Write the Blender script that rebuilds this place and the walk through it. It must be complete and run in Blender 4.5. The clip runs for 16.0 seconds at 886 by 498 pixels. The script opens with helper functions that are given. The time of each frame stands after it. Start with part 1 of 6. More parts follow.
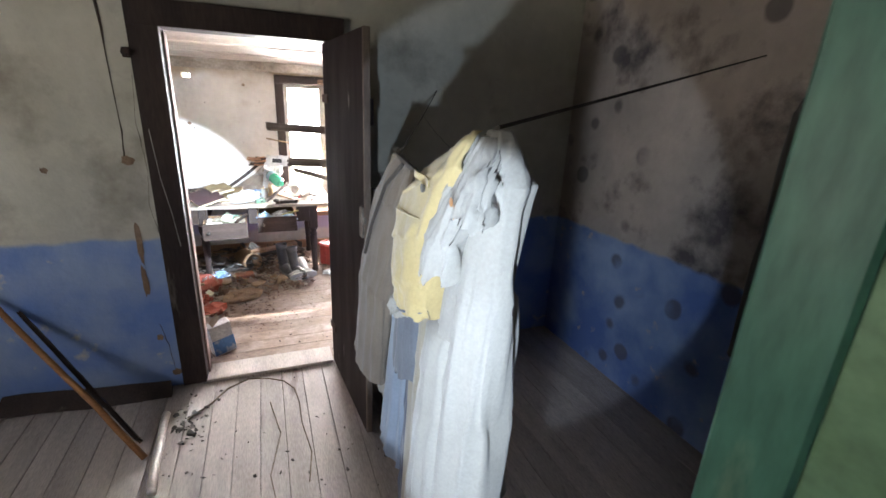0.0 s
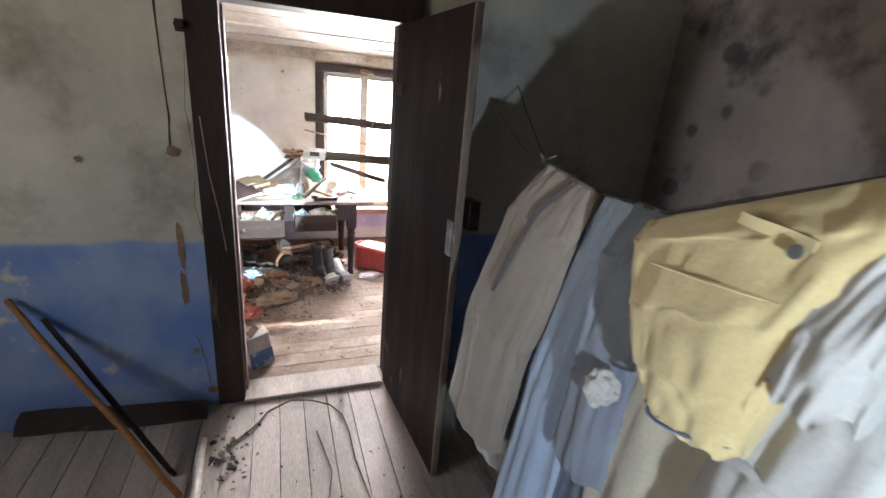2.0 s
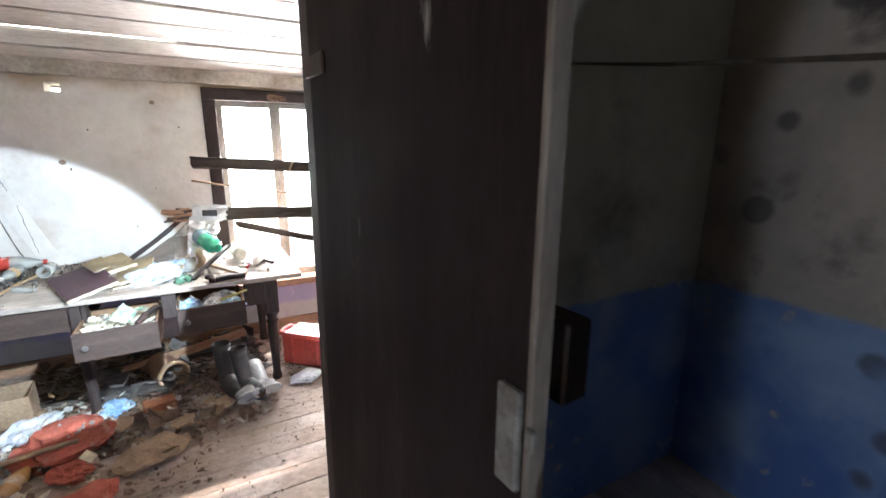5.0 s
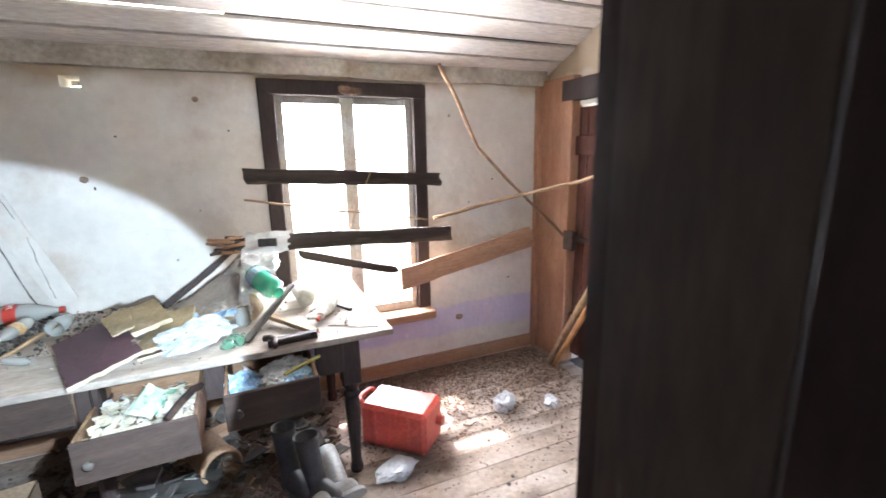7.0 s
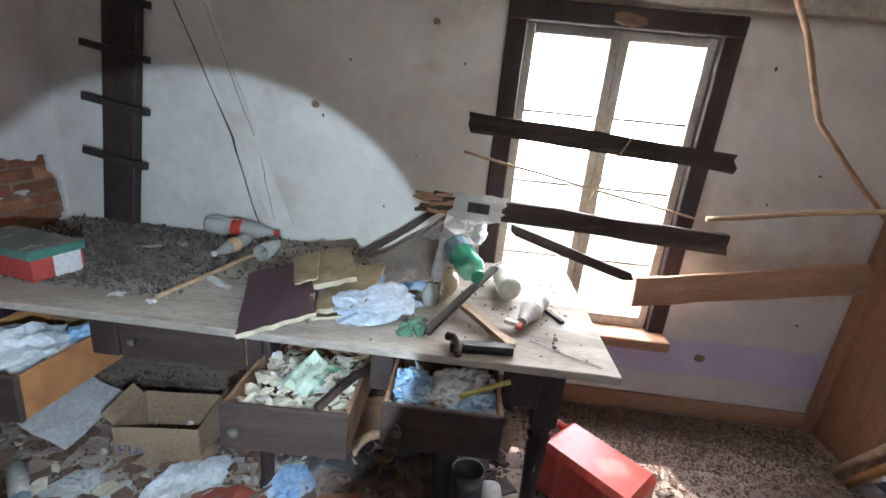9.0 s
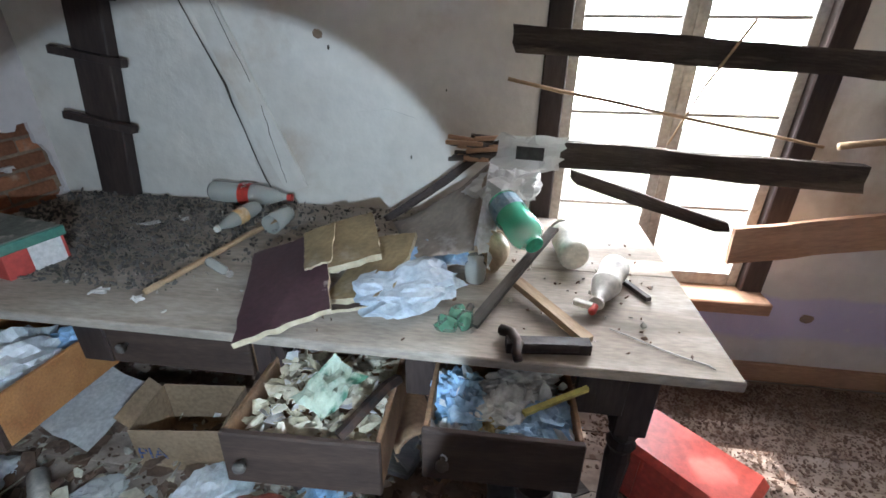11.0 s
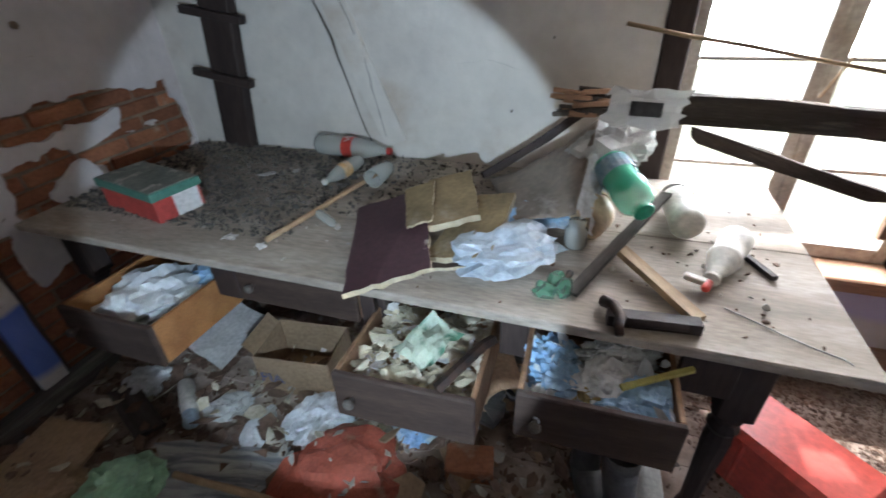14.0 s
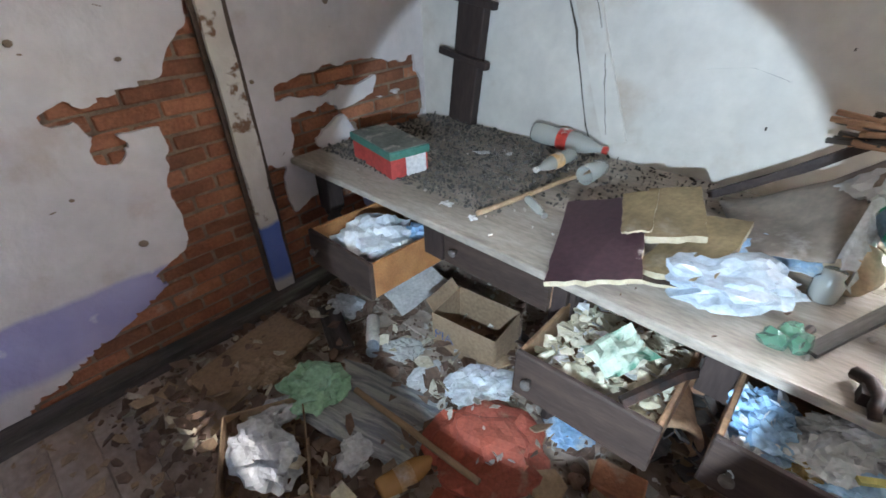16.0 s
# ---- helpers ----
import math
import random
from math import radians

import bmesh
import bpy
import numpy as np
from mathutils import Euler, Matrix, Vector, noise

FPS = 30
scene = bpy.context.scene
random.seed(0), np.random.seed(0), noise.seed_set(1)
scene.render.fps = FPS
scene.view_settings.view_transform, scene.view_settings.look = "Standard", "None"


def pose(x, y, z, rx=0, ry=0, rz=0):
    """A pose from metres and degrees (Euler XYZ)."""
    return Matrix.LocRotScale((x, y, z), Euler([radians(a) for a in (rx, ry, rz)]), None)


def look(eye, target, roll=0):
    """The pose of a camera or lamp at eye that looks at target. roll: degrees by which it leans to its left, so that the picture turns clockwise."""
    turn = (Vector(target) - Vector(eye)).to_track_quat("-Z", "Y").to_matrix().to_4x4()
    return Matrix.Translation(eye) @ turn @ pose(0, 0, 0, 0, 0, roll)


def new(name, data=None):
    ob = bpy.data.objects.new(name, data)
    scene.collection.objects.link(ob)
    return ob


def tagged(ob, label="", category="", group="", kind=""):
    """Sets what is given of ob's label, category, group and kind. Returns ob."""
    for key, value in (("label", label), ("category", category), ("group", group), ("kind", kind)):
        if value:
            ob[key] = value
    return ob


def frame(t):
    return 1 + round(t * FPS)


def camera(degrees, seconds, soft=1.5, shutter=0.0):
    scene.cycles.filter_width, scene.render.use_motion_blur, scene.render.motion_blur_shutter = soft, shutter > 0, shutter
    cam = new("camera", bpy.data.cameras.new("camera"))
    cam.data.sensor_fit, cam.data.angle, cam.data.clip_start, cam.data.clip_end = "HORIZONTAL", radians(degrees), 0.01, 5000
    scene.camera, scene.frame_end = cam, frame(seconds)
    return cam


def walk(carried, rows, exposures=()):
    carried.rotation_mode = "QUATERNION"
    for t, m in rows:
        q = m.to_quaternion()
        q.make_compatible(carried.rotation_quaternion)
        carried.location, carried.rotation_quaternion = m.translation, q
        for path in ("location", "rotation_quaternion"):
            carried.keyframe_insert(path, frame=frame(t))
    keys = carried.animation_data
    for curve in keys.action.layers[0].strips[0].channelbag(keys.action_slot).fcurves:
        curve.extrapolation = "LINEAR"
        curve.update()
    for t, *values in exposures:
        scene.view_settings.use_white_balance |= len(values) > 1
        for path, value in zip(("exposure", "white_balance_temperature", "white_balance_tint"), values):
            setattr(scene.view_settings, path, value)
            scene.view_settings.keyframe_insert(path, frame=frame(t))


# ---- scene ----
cam = camera(90.3, 16.0, soft=1.6, shutter=0.4)
PATH = [
    (0, (0.013, -0.517, 1.823), (0.733, 1.24, 1.197), 2.7),
    (0.5, (-0.026, -0.428, 1.789), (0.678, 1.333, 1.153), 4.8),
    (1, (-0.124, -0.245, 1.794), (0.574, 1.514, 1.146), 5.6),
    (1.5, (-0.197, -0.144, 1.806), (0.493, 1.617, 1.156), 5.4),
    (2, (-0.218, -0.047, 1.794), (0.468, 1.718, 1.15), 5.1),
    (2.5, (-0.197, 0.211, 1.774), (0.509, 1.976, 1.153), 3.7),
    (3, (-0.102, 0.494, 1.752), (0.709, 2.229, 1.174), 3.5),
    (3.5, (-0.067, 0.631, 1.721), (0.963, 2.258, 1.18), 4.4),
    (6, (0.172, 1.697, 1.607), (1.032, 3.453, 1.184), -1.6),
    (6.5, (0.116, 2.004, 1.602), (0.956, 3.771, 1.184), -1.1),
    (7, (0.081, 2.205, 1.604), (0.853, 3.999, 1.175), -1.2),
    (7.5, (0.068, 2.365, 1.612), (0.561, 4.248, 1.15), -2.5),
    (8, (0.088, 2.612, 1.612), (0.24, 4.55, 1.141), -1.6),
    (8.5, (0.076, 2.728, 1.581), (-0.045, 4.648, 1.035), 3.7),
    (9, (0.084, 2.87, 1.552), (-0.002, 4.771, 0.937), 5.7),
    (9.5, (0.071, 3.057, 1.52), (-0.003, 4.934, 0.833), 1.3),
    (10, (0.044, 3.151, 1.511), (-0.122, 4.994, 0.753), 0.2),
    (12.5, (0.028, 3.314, 1.496), (-0.252, 5.012, 0.477), 0.5),
    (13, (0.004, 3.303, 1.53), (-0.363, 4.962, 0.476), -1.6),
    (13.5, (0.015, 3.29, 1.525), (-0.378, 4.934, 0.457), -1.8),
    (14, (-0.011, 3.266, 1.538), (-0.588, 4.851, 0.463), -2.8),
    (14.5, (-0.059, 3.219, 1.563), (-0.932, 4.659, 0.484), -3.2),
    (15, (-0.093, 3.184, 1.575), (-1.118, 4.52, 0.497), -3.0),
    (15.5, (-0.114, 3.161, 1.571), (-1.207, 4.448, 0.5), -1.9),
    (16, (-0.12, 3.163, 1.557), (-1.283, 4.372, 0.468), -1.6),
]
EXPOSURES = [(t, stops, *((6450, 18) if t < 4 else (6050, 14))) for t, stops in ((0.0, 2.95), (1.0, 2.8), (2.0, 2.8), (3.0, 2.6), (3.5, 2.5), (6.0, 2.65), (7.5, 2.05), (8.5, 1.45), (10.0, 1.05), (12.5, 0.95), (14.0, 0.9), (14.5, 1.0), (15.0, 1.55), (16.0, 1.65))]
walk(cam, [(t, look(eye, target, roll)) for t, eye, target, roll in PATH], EXPOSURES)

# ---- light ----
world = bpy.data.worlds.new("sky")
scene.world = world
world.use_nodes = True
wn = world.node_tree.nodes
sky = wn.new("ShaderNodeTexSky")
sky.sky_type = "NISHITA"
sky.sun_disc = False
sky.sun_elevation, sky.sun_rotation = radians(55), radians(-12)
world.node_tree.links.new(sky.outputs[0], wn["Background"].inputs[0])
wn["Background"].inputs[1].default_value = 0.1


def lamp(name, kind, m, energy, color=(1, 1, 1), **more):
    data = bpy.data.lights.new(name, kind)
    data.energy, data.color = energy, color
    for key, value in more.items():
        if key == "size":
            data.size = value
        elif key == "size_y":
            data.shape, data.size_y = "RECTANGLE", value
        elif key == "angle":
            data.angle = value
        elif key == "cone":
            data.spot_size, data.spot_blend, data.shadow_soft_size = radians(value), 0.12, 0.012
    ob = new(name, data)
    ob.matrix_world = m
    return ob


# self-lit sheet beyond the window; its glow burns the trees and sky white
def glow_sheet():
    m = bpy.data.materials.new("glowing_outdoors")
    m.use_nodes = True
    n, l = m.node_tree.nodes, m.node_tree.links
    n.remove(n["Principled BSDF"])
    em, tx, mx = n.new("ShaderNodeEmission"), n.new("ShaderNodeTexNoise"), n.new("ShaderNodeMix")
    mx.data_type = "RGBA"
    mx.inputs[6].default_value, mx.inputs[7].default_value = (1, 1, 0.97, 1), (0.7, 0.85, 0.55, 1)
    tx.inputs["Scale"].default_value = 3
    l.new(tx.outputs["Fac"], mx.inputs[0])
    l.new(mx.outputs[2], em.inputs["Color"])
    em.inputs["Strength"].default_value = 4.5
    l.new(em.outputs[0], n["Material Output"].inputs["Surface"])
    return m


bm = bmesh.new()
bmesh.ops.create_grid(bm, x_segments=1, y_segments=1, size=1, matrix=pose(0, 0, 0, 90, 0, 0) @ Matrix.Diagonal((18, 3.0, 1, 1)))
me = bpy.data.meshes.new("backdrop")
bm.to_mesh(me)
bm.free()
me.materials.append(glow_sheet())
backdrop = new("backdrop", me)
backdrop.location = (1, 14, 2.4)
tagged(backdrop, "self-lit sheet for the bright greenery and sky beyond the window", "backdrop", "", "structure")

# the sun stands outside beyond the window, high and a little to its west
lamp("sun", "SUN", look((-0.3, 9.74, 8.0), (0.9, 4.3, 0.0)), 5.0, (1, 0.93, 0.84), angle=radians(1.5))
# skylight in the window's opening, and a lamp added in an unseen side opening
lamp("window_skylight", "AREA", look((0.7, 5.42, 1.3), (1.05, 4.1, 0.95)), 64, (0.96, 0.98, 1), size=0.9, size_y=1.5)
lamp("added_side_light", "AREA", look((-2.36, 0.75, 1.65), (-0.9, 1.6, 1.6)), 1.8, (1, 0.96, 0.86), size=0.8, size_y=0.8)
# the walker's one torch: two fixed spots stand in, one in each room
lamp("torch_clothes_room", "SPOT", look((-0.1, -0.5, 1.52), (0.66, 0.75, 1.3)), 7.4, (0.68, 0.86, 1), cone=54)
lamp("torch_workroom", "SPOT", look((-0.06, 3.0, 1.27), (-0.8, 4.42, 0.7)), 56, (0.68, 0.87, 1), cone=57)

# ---- helpers for meshes ----
rnd = random.Random(7)


def part(name, bm, material, parent=None, label="", smooth=False):
    """Links a bmesh as one mesh object under parent."""
    me = bpy.data.meshes.new(name)
    bm.to_mesh(me)
    bm.free()
    if smooth:
        me.polygons.foreach_set("use_smooth", [True] * len(me.polygons))
    for m in material if isinstance(material, (list, tuple)) else [material]:
        me.materials.append(m)
    ob = new(name, me)
    ob.parent = parent
    return tagged(ob, label)


def thing(name, m, label, category, group="", kind=""):
    ob = new(name)
    ob.empty_display_size = 0.05
    ob.matrix_world = m
    return tagged(ob, label, category, group, kind)


def solo(name, bm, material, m, label, category, group="", kind="", smooth=False):
    ob = part(name, bm, material, None, label, smooth)
    ob.matrix_world = m
    return tagged(ob, label, category, group, kind)


def add_box(bm, c, s, m=None, bevel=0.0):
    """A box of size s round c, turned by m."""
    t = Matrix.Translation(c) @ (m or Matrix.Identity(4)) @ Matrix.Diagonal((*s, 1))
    made = bmesh.ops.create_cube(bm, size=1, matrix=t)["verts"]
    if bevel:
        edges = list({e for v in made for e in v.link_edges})
        bmesh.ops.bevel(bm, geom=edges, offset=bevel, segments=1, affect="EDGES")
    return bm


def box(c, s, m=None, bevel=0.003):
    return add_box(bmesh.new(), c, s, m, bevel)


def jitter(bm, amount, scale=3.0, seed=0.0):
    for v in bm.verts:
        v.co += noise.noise_vector(v.co * scale + Vector((seed, seed * 1.7, 3.1))) * amount
    return bm


def plank(length, width, thick, rough=0.006, seed=0.0, cuts=14, ragged=0.0):
    """A worn board along x, from 0 to length, with uneven edges and split ends."""
    bm = bmesh.new()
    rings = []
    for i in range(cuts + 1):
        x = length * i / cuts
        wob = noise.noise(Vector((x * 2.5 + seed, seed, 0))) * rough
        wid = width * (1 + 0.12 * noise.noise(Vector((x * 4 + seed, 2, seed))))
        ring = []
        for k, (a, b) in enumerate(((-0.5, -0.5), (-0.15, -0.5), (0.2, -0.5), (0.5, -0.5), (0.5, 0.5), (0.2, 0.5), (-0.15, 0.5), (-0.5, 0.5))):
            dx = 0.0
            if i in (0, cuts):
                dx = ragged * noise.noise(Vector((a * 9 + seed, i, seed))) * (1 if i else -1)
            p = Vector((x + dx, a * wid + wob, b * thick))
            p += noise.noise_vector(Vector((x * 9 + seed, a * 5, b * 7 + seed))) * rough * 0.5
            ring.append(bm.verts.new(p))
        rings.append(ring)
    for r, q in zip(rings, rings[1:]):
        for k in range(8):
            bm.faces.new((r[k], q[k], q[(k + 1) % 8], r[(k + 1) % 8]))
    bm.faces.new(rings[0])
    bm.faces.new(list(reversed(rings[-1])))
    bmesh.ops.recalc_face_normals(bm, faces=bm.faces)
    return bm


def along(a, b, roll=0):
    """The pose at a whose x axis points to b."""
    a, b = Vector(a), Vector(b)
    q = (b - a).to_track_quat("X", "Z")
    return Matrix.Translation(a) @ q.to_matrix().to_4x4() @ pose(0, 0, 0, roll, 0, 0)


def span(a, b):
    return (Vector(b) - Vector(a)).length


def tube(points, radius, sides=7, bm=None, taper=1.0, rough=0.0):
    """A tube through points; the radius tapers to its end."""
    bm = bm or bmesh.new()
    pts = [Vector(p) for p in points]
    rings = []
    for i, p in enumerate(pts):
        d = (pts[min(i + 1, len(pts) - 1)] - pts[max(i - 1, 0)]).normalized()
        a = d.orthogonal().normalized() if abs(d.z) > 0.99 else d.cross(Vector((0, 0, 1))).normalized()
        b = d.cross(a)
        r = radius * (1 + (taper - 1) * i / max(1, len(pts) - 1))
        ring = []
        for k in range(sides):
            w = 2 * math.pi * k / sides
            rr = r * (1 + rough * noise.noise(p * 25 + Vector((k, 0, 0))))
            ring.append(bm.verts.new(p + (a * math.cos(w) + b * math.sin(w)) * rr))
        rings.append(ring)
    for r, q in zip(rings, rings[1:]):
        for k in range(sides):
            bm.faces.new((r[k], r[(k + 1) % sides], q[(k + 1) % sides], q[k]))
    bm.faces.new(list(reversed(rings[0])))
    bm.faces.new(rings[-1])
    return bm


def lathe(profile, sides=20, bm=None, squash=1.0, cap=True):
    """Turns (radius, height) rows about z."""
    bm = bm or bmesh.new()
    rings = []
    for r, z in profile:
        rings.append([bm.verts.new((r * math.cos(2 * math.pi * k / sides), squash * r * math.sin(2 * math.pi * k / sides), z)) for k in range(sides)])
    for r, q in zip(rings, rings[1:]):
        for k in range(sides):
            bm.faces.new((r[k], r[(k + 1) % sides], q[(k + 1) % sides], q[k]))
    if cap:
        bm.faces.new(list(reversed(rings[0])))
        bm.faces.new(rings[-1])
    return bm


def crumple(sx, sy, sz, seed, fold=0.35, detail=3, sharp=3.0, flat=True):
    """A crumpled heap of thin stuff, lying on z = 0."""
    bm = bmesh.new()
    bmesh.ops.create_icosphere(bm, subdivisions=detail, radius=1)
    off = Vector((seed * 3.7, seed * 1.3, -seed))
    for v in bm.verts:
        d = v.co.normalized()
        bend = d + 0.35 * noise.noise_vector(d * 1.7 + off)
        n = 1 - 2.2 * abs(noise.noise(bend * sharp * 0.8 + off)) + 0.5 * (0.5 - abs(noise.noise(bend * sharp * 2.1 + off))) + 0.22 * noise.noise(d * sharp * 5 + off)
        r = 0.9 + fold * 0.55 * (n - 0.6) + 0.3 * noise.noise(d * 1.3 + off)
        v.co = Vector((d.x * r * sx / 2, d.y * r * sy / 2, d.z * r * sz / 2))
    if flat:
        low = min(v.co.z for v in bm.verts)
        for v in bm.verts:
            v.co.z = max(v.co.z, low * 0.55) - low * 0.55
    return bm


def sheet(w, h, nx, ny, f, thick=0.002):
    """A thin bent sheet: f(u, v) gives the offset normal to it for u, v in 0..1; lies in xy."""
    bm = bmesh.new()
    layers = []
    for top in (1, 0):
        grid = []
        for j in range(ny + 1):
            row = []
            for i in range(nx + 1):
                u, v = i / nx, j / ny
                dx, dy, dz = f(u, v)
                row.append(bm.verts.new((w * (u - 0.5) + dx, h * (v - 0.5) + dy, dz + thick * top)))
            grid.append(row)
        layers.append(grid)
    t, b = layers
    for j in range(ny):
        for i in range(nx):
            bm.faces.new((t[j][i], t[j][i + 1], t[j + 1][i + 1], t[j + 1][i]))
            bm.faces.new((b[j][i], b[j + 1][i], b[j + 1][i + 1], b[j][i + 1]))
    for i in range(nx):
        bm.faces.new((t[0][i], b[0][i], b[0][i + 1], t[0][i + 1]))
        bm.faces.new((t[ny][i], t[ny][i + 1], b[ny][i + 1], b[ny][i]))
    for j in range(ny):
        bm.faces.new((t[j][0], t[j + 1][0], b[j + 1][0], b[j][0]))
        bm.faces.new((t[j][nx], b[j][nx], b[j + 1][nx], t[j + 1][nx]))
    return bm


def paper(w, h, seed, curl=0.02, n=6, ragged=0.15):
    def f(u, v):
        p = Vector((u * 3 + seed, v * 3, seed * 2))
        e = ragged * (abs(u - 0.5) + abs(v - 0.5))
        return (noise.noise(p * 2) * e * w, noise.noise(p * 2 + Vector((5, 5, 5))) * e * h, curl * (0.5 + noise.noise(p)) + curl)
    return sheet(w, h, n, n, f, 0.0015)


def flakes(n, place, size, seed, tilt=0.5, thick=0.004):
    """Many small broken bits in one mesh; place(r) gives each one's x, y, z."""
    r = random.Random(seed)
    verts, faces = [], []
    for _ in range(n):
        x, y, z = place(r)
        s = size[0] + (size[1] - size[0]) * r.random() ** 2
        k = r.choice((4, 5, 5, 6))
        turn = Euler((r.gauss(0, tilt), r.gauss(0, tilt), r.uniform(0, 6.28))).to_matrix()
        ecc, th = r.uniform(0.35, 1), thick * r.uniform(0.5, 1.6)
        b = len(verts)
        drop = 0.0
        ring = []
        for i in range(k):
            w, q = 6.283 * i / k + r.uniform(-0.3, 0.3), s * r.uniform(0.6, 1.1)
            ring.append(turn @ Vector((q * math.cos(w), ecc * q * math.sin(w), r.uniform(-0.12, 0.12) * s)))
        drop = min(p.z for p in ring)
        for up in (0, th):
            verts += [(p.x + x, p.y + y, p.z - drop + z + up) for p in ring]
        faces += [tuple(b + k + i for i in range(k)), tuple(b + k - 1 - i for i in range(k))]
        faces += [(b + i, b + (i + 1) % k, b + k + (i + 1) % k, b + k + i) for i in range(k)]
    me = bpy.data.meshes.new("bits")
    me.from_pydata(verts, [], faces)
    return me


def bits(name, me, material, label, category):
    me.materials.append(material)
    return tagged(new(name, me), label, category, "", "stuff")


# ---- materials ----
def material(name, a, b=None, rough=0.8, metal=0.0, scale=6.0, fine=60.0, bump=0.3, contrast=(0.35, 0.65), stain=None, stain_at=(0.58, 0.72), stain_scale=2.5, stretch=(1, 1, 1), per_object=0.0, gloss=0.5, trans=0.0, alpha=1.0, coat=0.0, bump_mm=4.0, sheen=0.0, grain_mul=(0.72, 1.1)):
    """Two colours mixed by broad noise, fine grain, stains of a third, and relief."""
    m = bpy.data.materials.new(name)
    m.use_nodes = True
    nt = m.node_tree
    N, L = nt.nodes, nt.links
    bs = N["Principled BSDF"]
    tc = N.new("ShaderNodeTexCoord")
    mp = N.new("ShaderNodeMapping")
    mp.inputs["Scale"].default_value = stretch
    L.new(tc.outputs["Object"], mp.inputs["Vector"])
    vec = mp.outputs["Vector"]
    if per_object:
        oi = N.new("ShaderNodeObjectInfo")
        add = N.new("ShaderNodeVectorMath")
        add.operation = "MULTIPLY_ADD"
        cmb = N.new("ShaderNodeCombineXYZ")
        for k in range(3):
            L.new(oi.outputs["Random"], cmb.inputs[k])
        add.inputs[1].default_value = (37, 53, 71)
        L.new(cmb.outputs[0], add.inputs[0])
        L.new(vec, add.inputs[2])
        vec = add.outputs[0]

    def tex(sc, detail=5.0, w=0.55):
        t = N.new("ShaderNodeTexNoise")
        t.inputs["Scale"].default_value, t.inputs["Detail"].default_value, t.inputs["Roughness"].default_value = sc, detail, w
        L.new(vec, t.inputs["Vector"])
        return t.outputs["Fac"]

    def ramp(src, lo, hi):
        t = N.new("ShaderNodeMapRange")
        t.inputs["From Min"].default_value, t.inputs["From Max"].default_value = lo, hi
        L.new(src, t.inputs["Value"])
        return t.outputs["Result"]

    def mix(f, c1, c2):
        t = N.new("ShaderNodeMix")
        t.data_type = "RGBA"
        for sock, val in ((t.inputs[0], f), (t.inputs[6], c1), (t.inputs[7], c2)):
            if isinstance(val, (tuple, list)):
                sock.default_value = (*val[:3], 1)
            elif isinstance(val, float):
                sock.default_value = val
            else:
                L.new(val, sock)
        return t.outputs[2]

    b = b or tuple(0.7 * q for q in a)
    broad, grain = tex(scale), tex(fine, 3.0)
    col = mix(ramp(broad, *contrast), a, b)
    dark = mix(ramp(grain, 0.3, 0.75), (grain_mul[0],) * 3, (grain_mul[1],) * 3)
    mul = N.new("ShaderNodeMix")
    mul.data_type, mul.blend_type = "RGBA", "MULTIPLY"
    mul.inputs[0].default_value = 1.0
    L.new(col, mul.inputs[6])
    L.new(dark, mul.inputs[7])
    col = mul.outputs[2]
    if per_object:
        hs = N.new("ShaderNodeHueSaturation")
        v = ramp(oi.outputs["Random"], 0, 1)
        v.node.inputs["To Min"].default_value, v.node.inputs["To Max"].default_value = 1 - per_object, 1 + per_object
        L.new(v, hs.inputs["Value"])
        L.new(col, hs.inputs["Color"])
        col = hs.outputs[0]
    if stain:
        col = mix(ramp(tex(stain_scale, 8.0, 0.62), *stain_at), col, stain)
    L.new(col, bs.inputs["Base Color"])
    bs.inputs["Metallic"].default_value = metal
    rr = ramp(broad, 0.3, 0.7)
    rr.node.inputs["To Min"].default_value, rr.node.inputs["To Max"].default_value = max(0.04, rough - 0.1), min(1, rough + 0.08)
    L.new(rr, bs.inputs["Roughness"])
    bs.inputs["Specular IOR Level"].default_value = gloss
    bs.inputs["Transmission Weight"].default_value = trans
    bs.inputs["Alpha"].default_value = alpha
    bs.inputs["Coat Weight"].default_value = coat
    bs.inputs["Sheen Weight"].default_value = sheen
    if bump:
        bp = N.new("ShaderNodeBump")
        bp.inputs["Strength"].default_value, bp.inputs["Distance"].default_value = bump, bump_mm / 1000
        h = N.new("ShaderNodeMath")
        h.operation = "ADD"
        L.new(broad, h.inputs[0])
        L.new(grain, h.inputs[1])
        L.new(h.outputs[0], bp.inputs["Height"])
        L.new(bp.outputs[0], bs.inputs["Normal"])
    m["kind"] = "procedural"
    return m


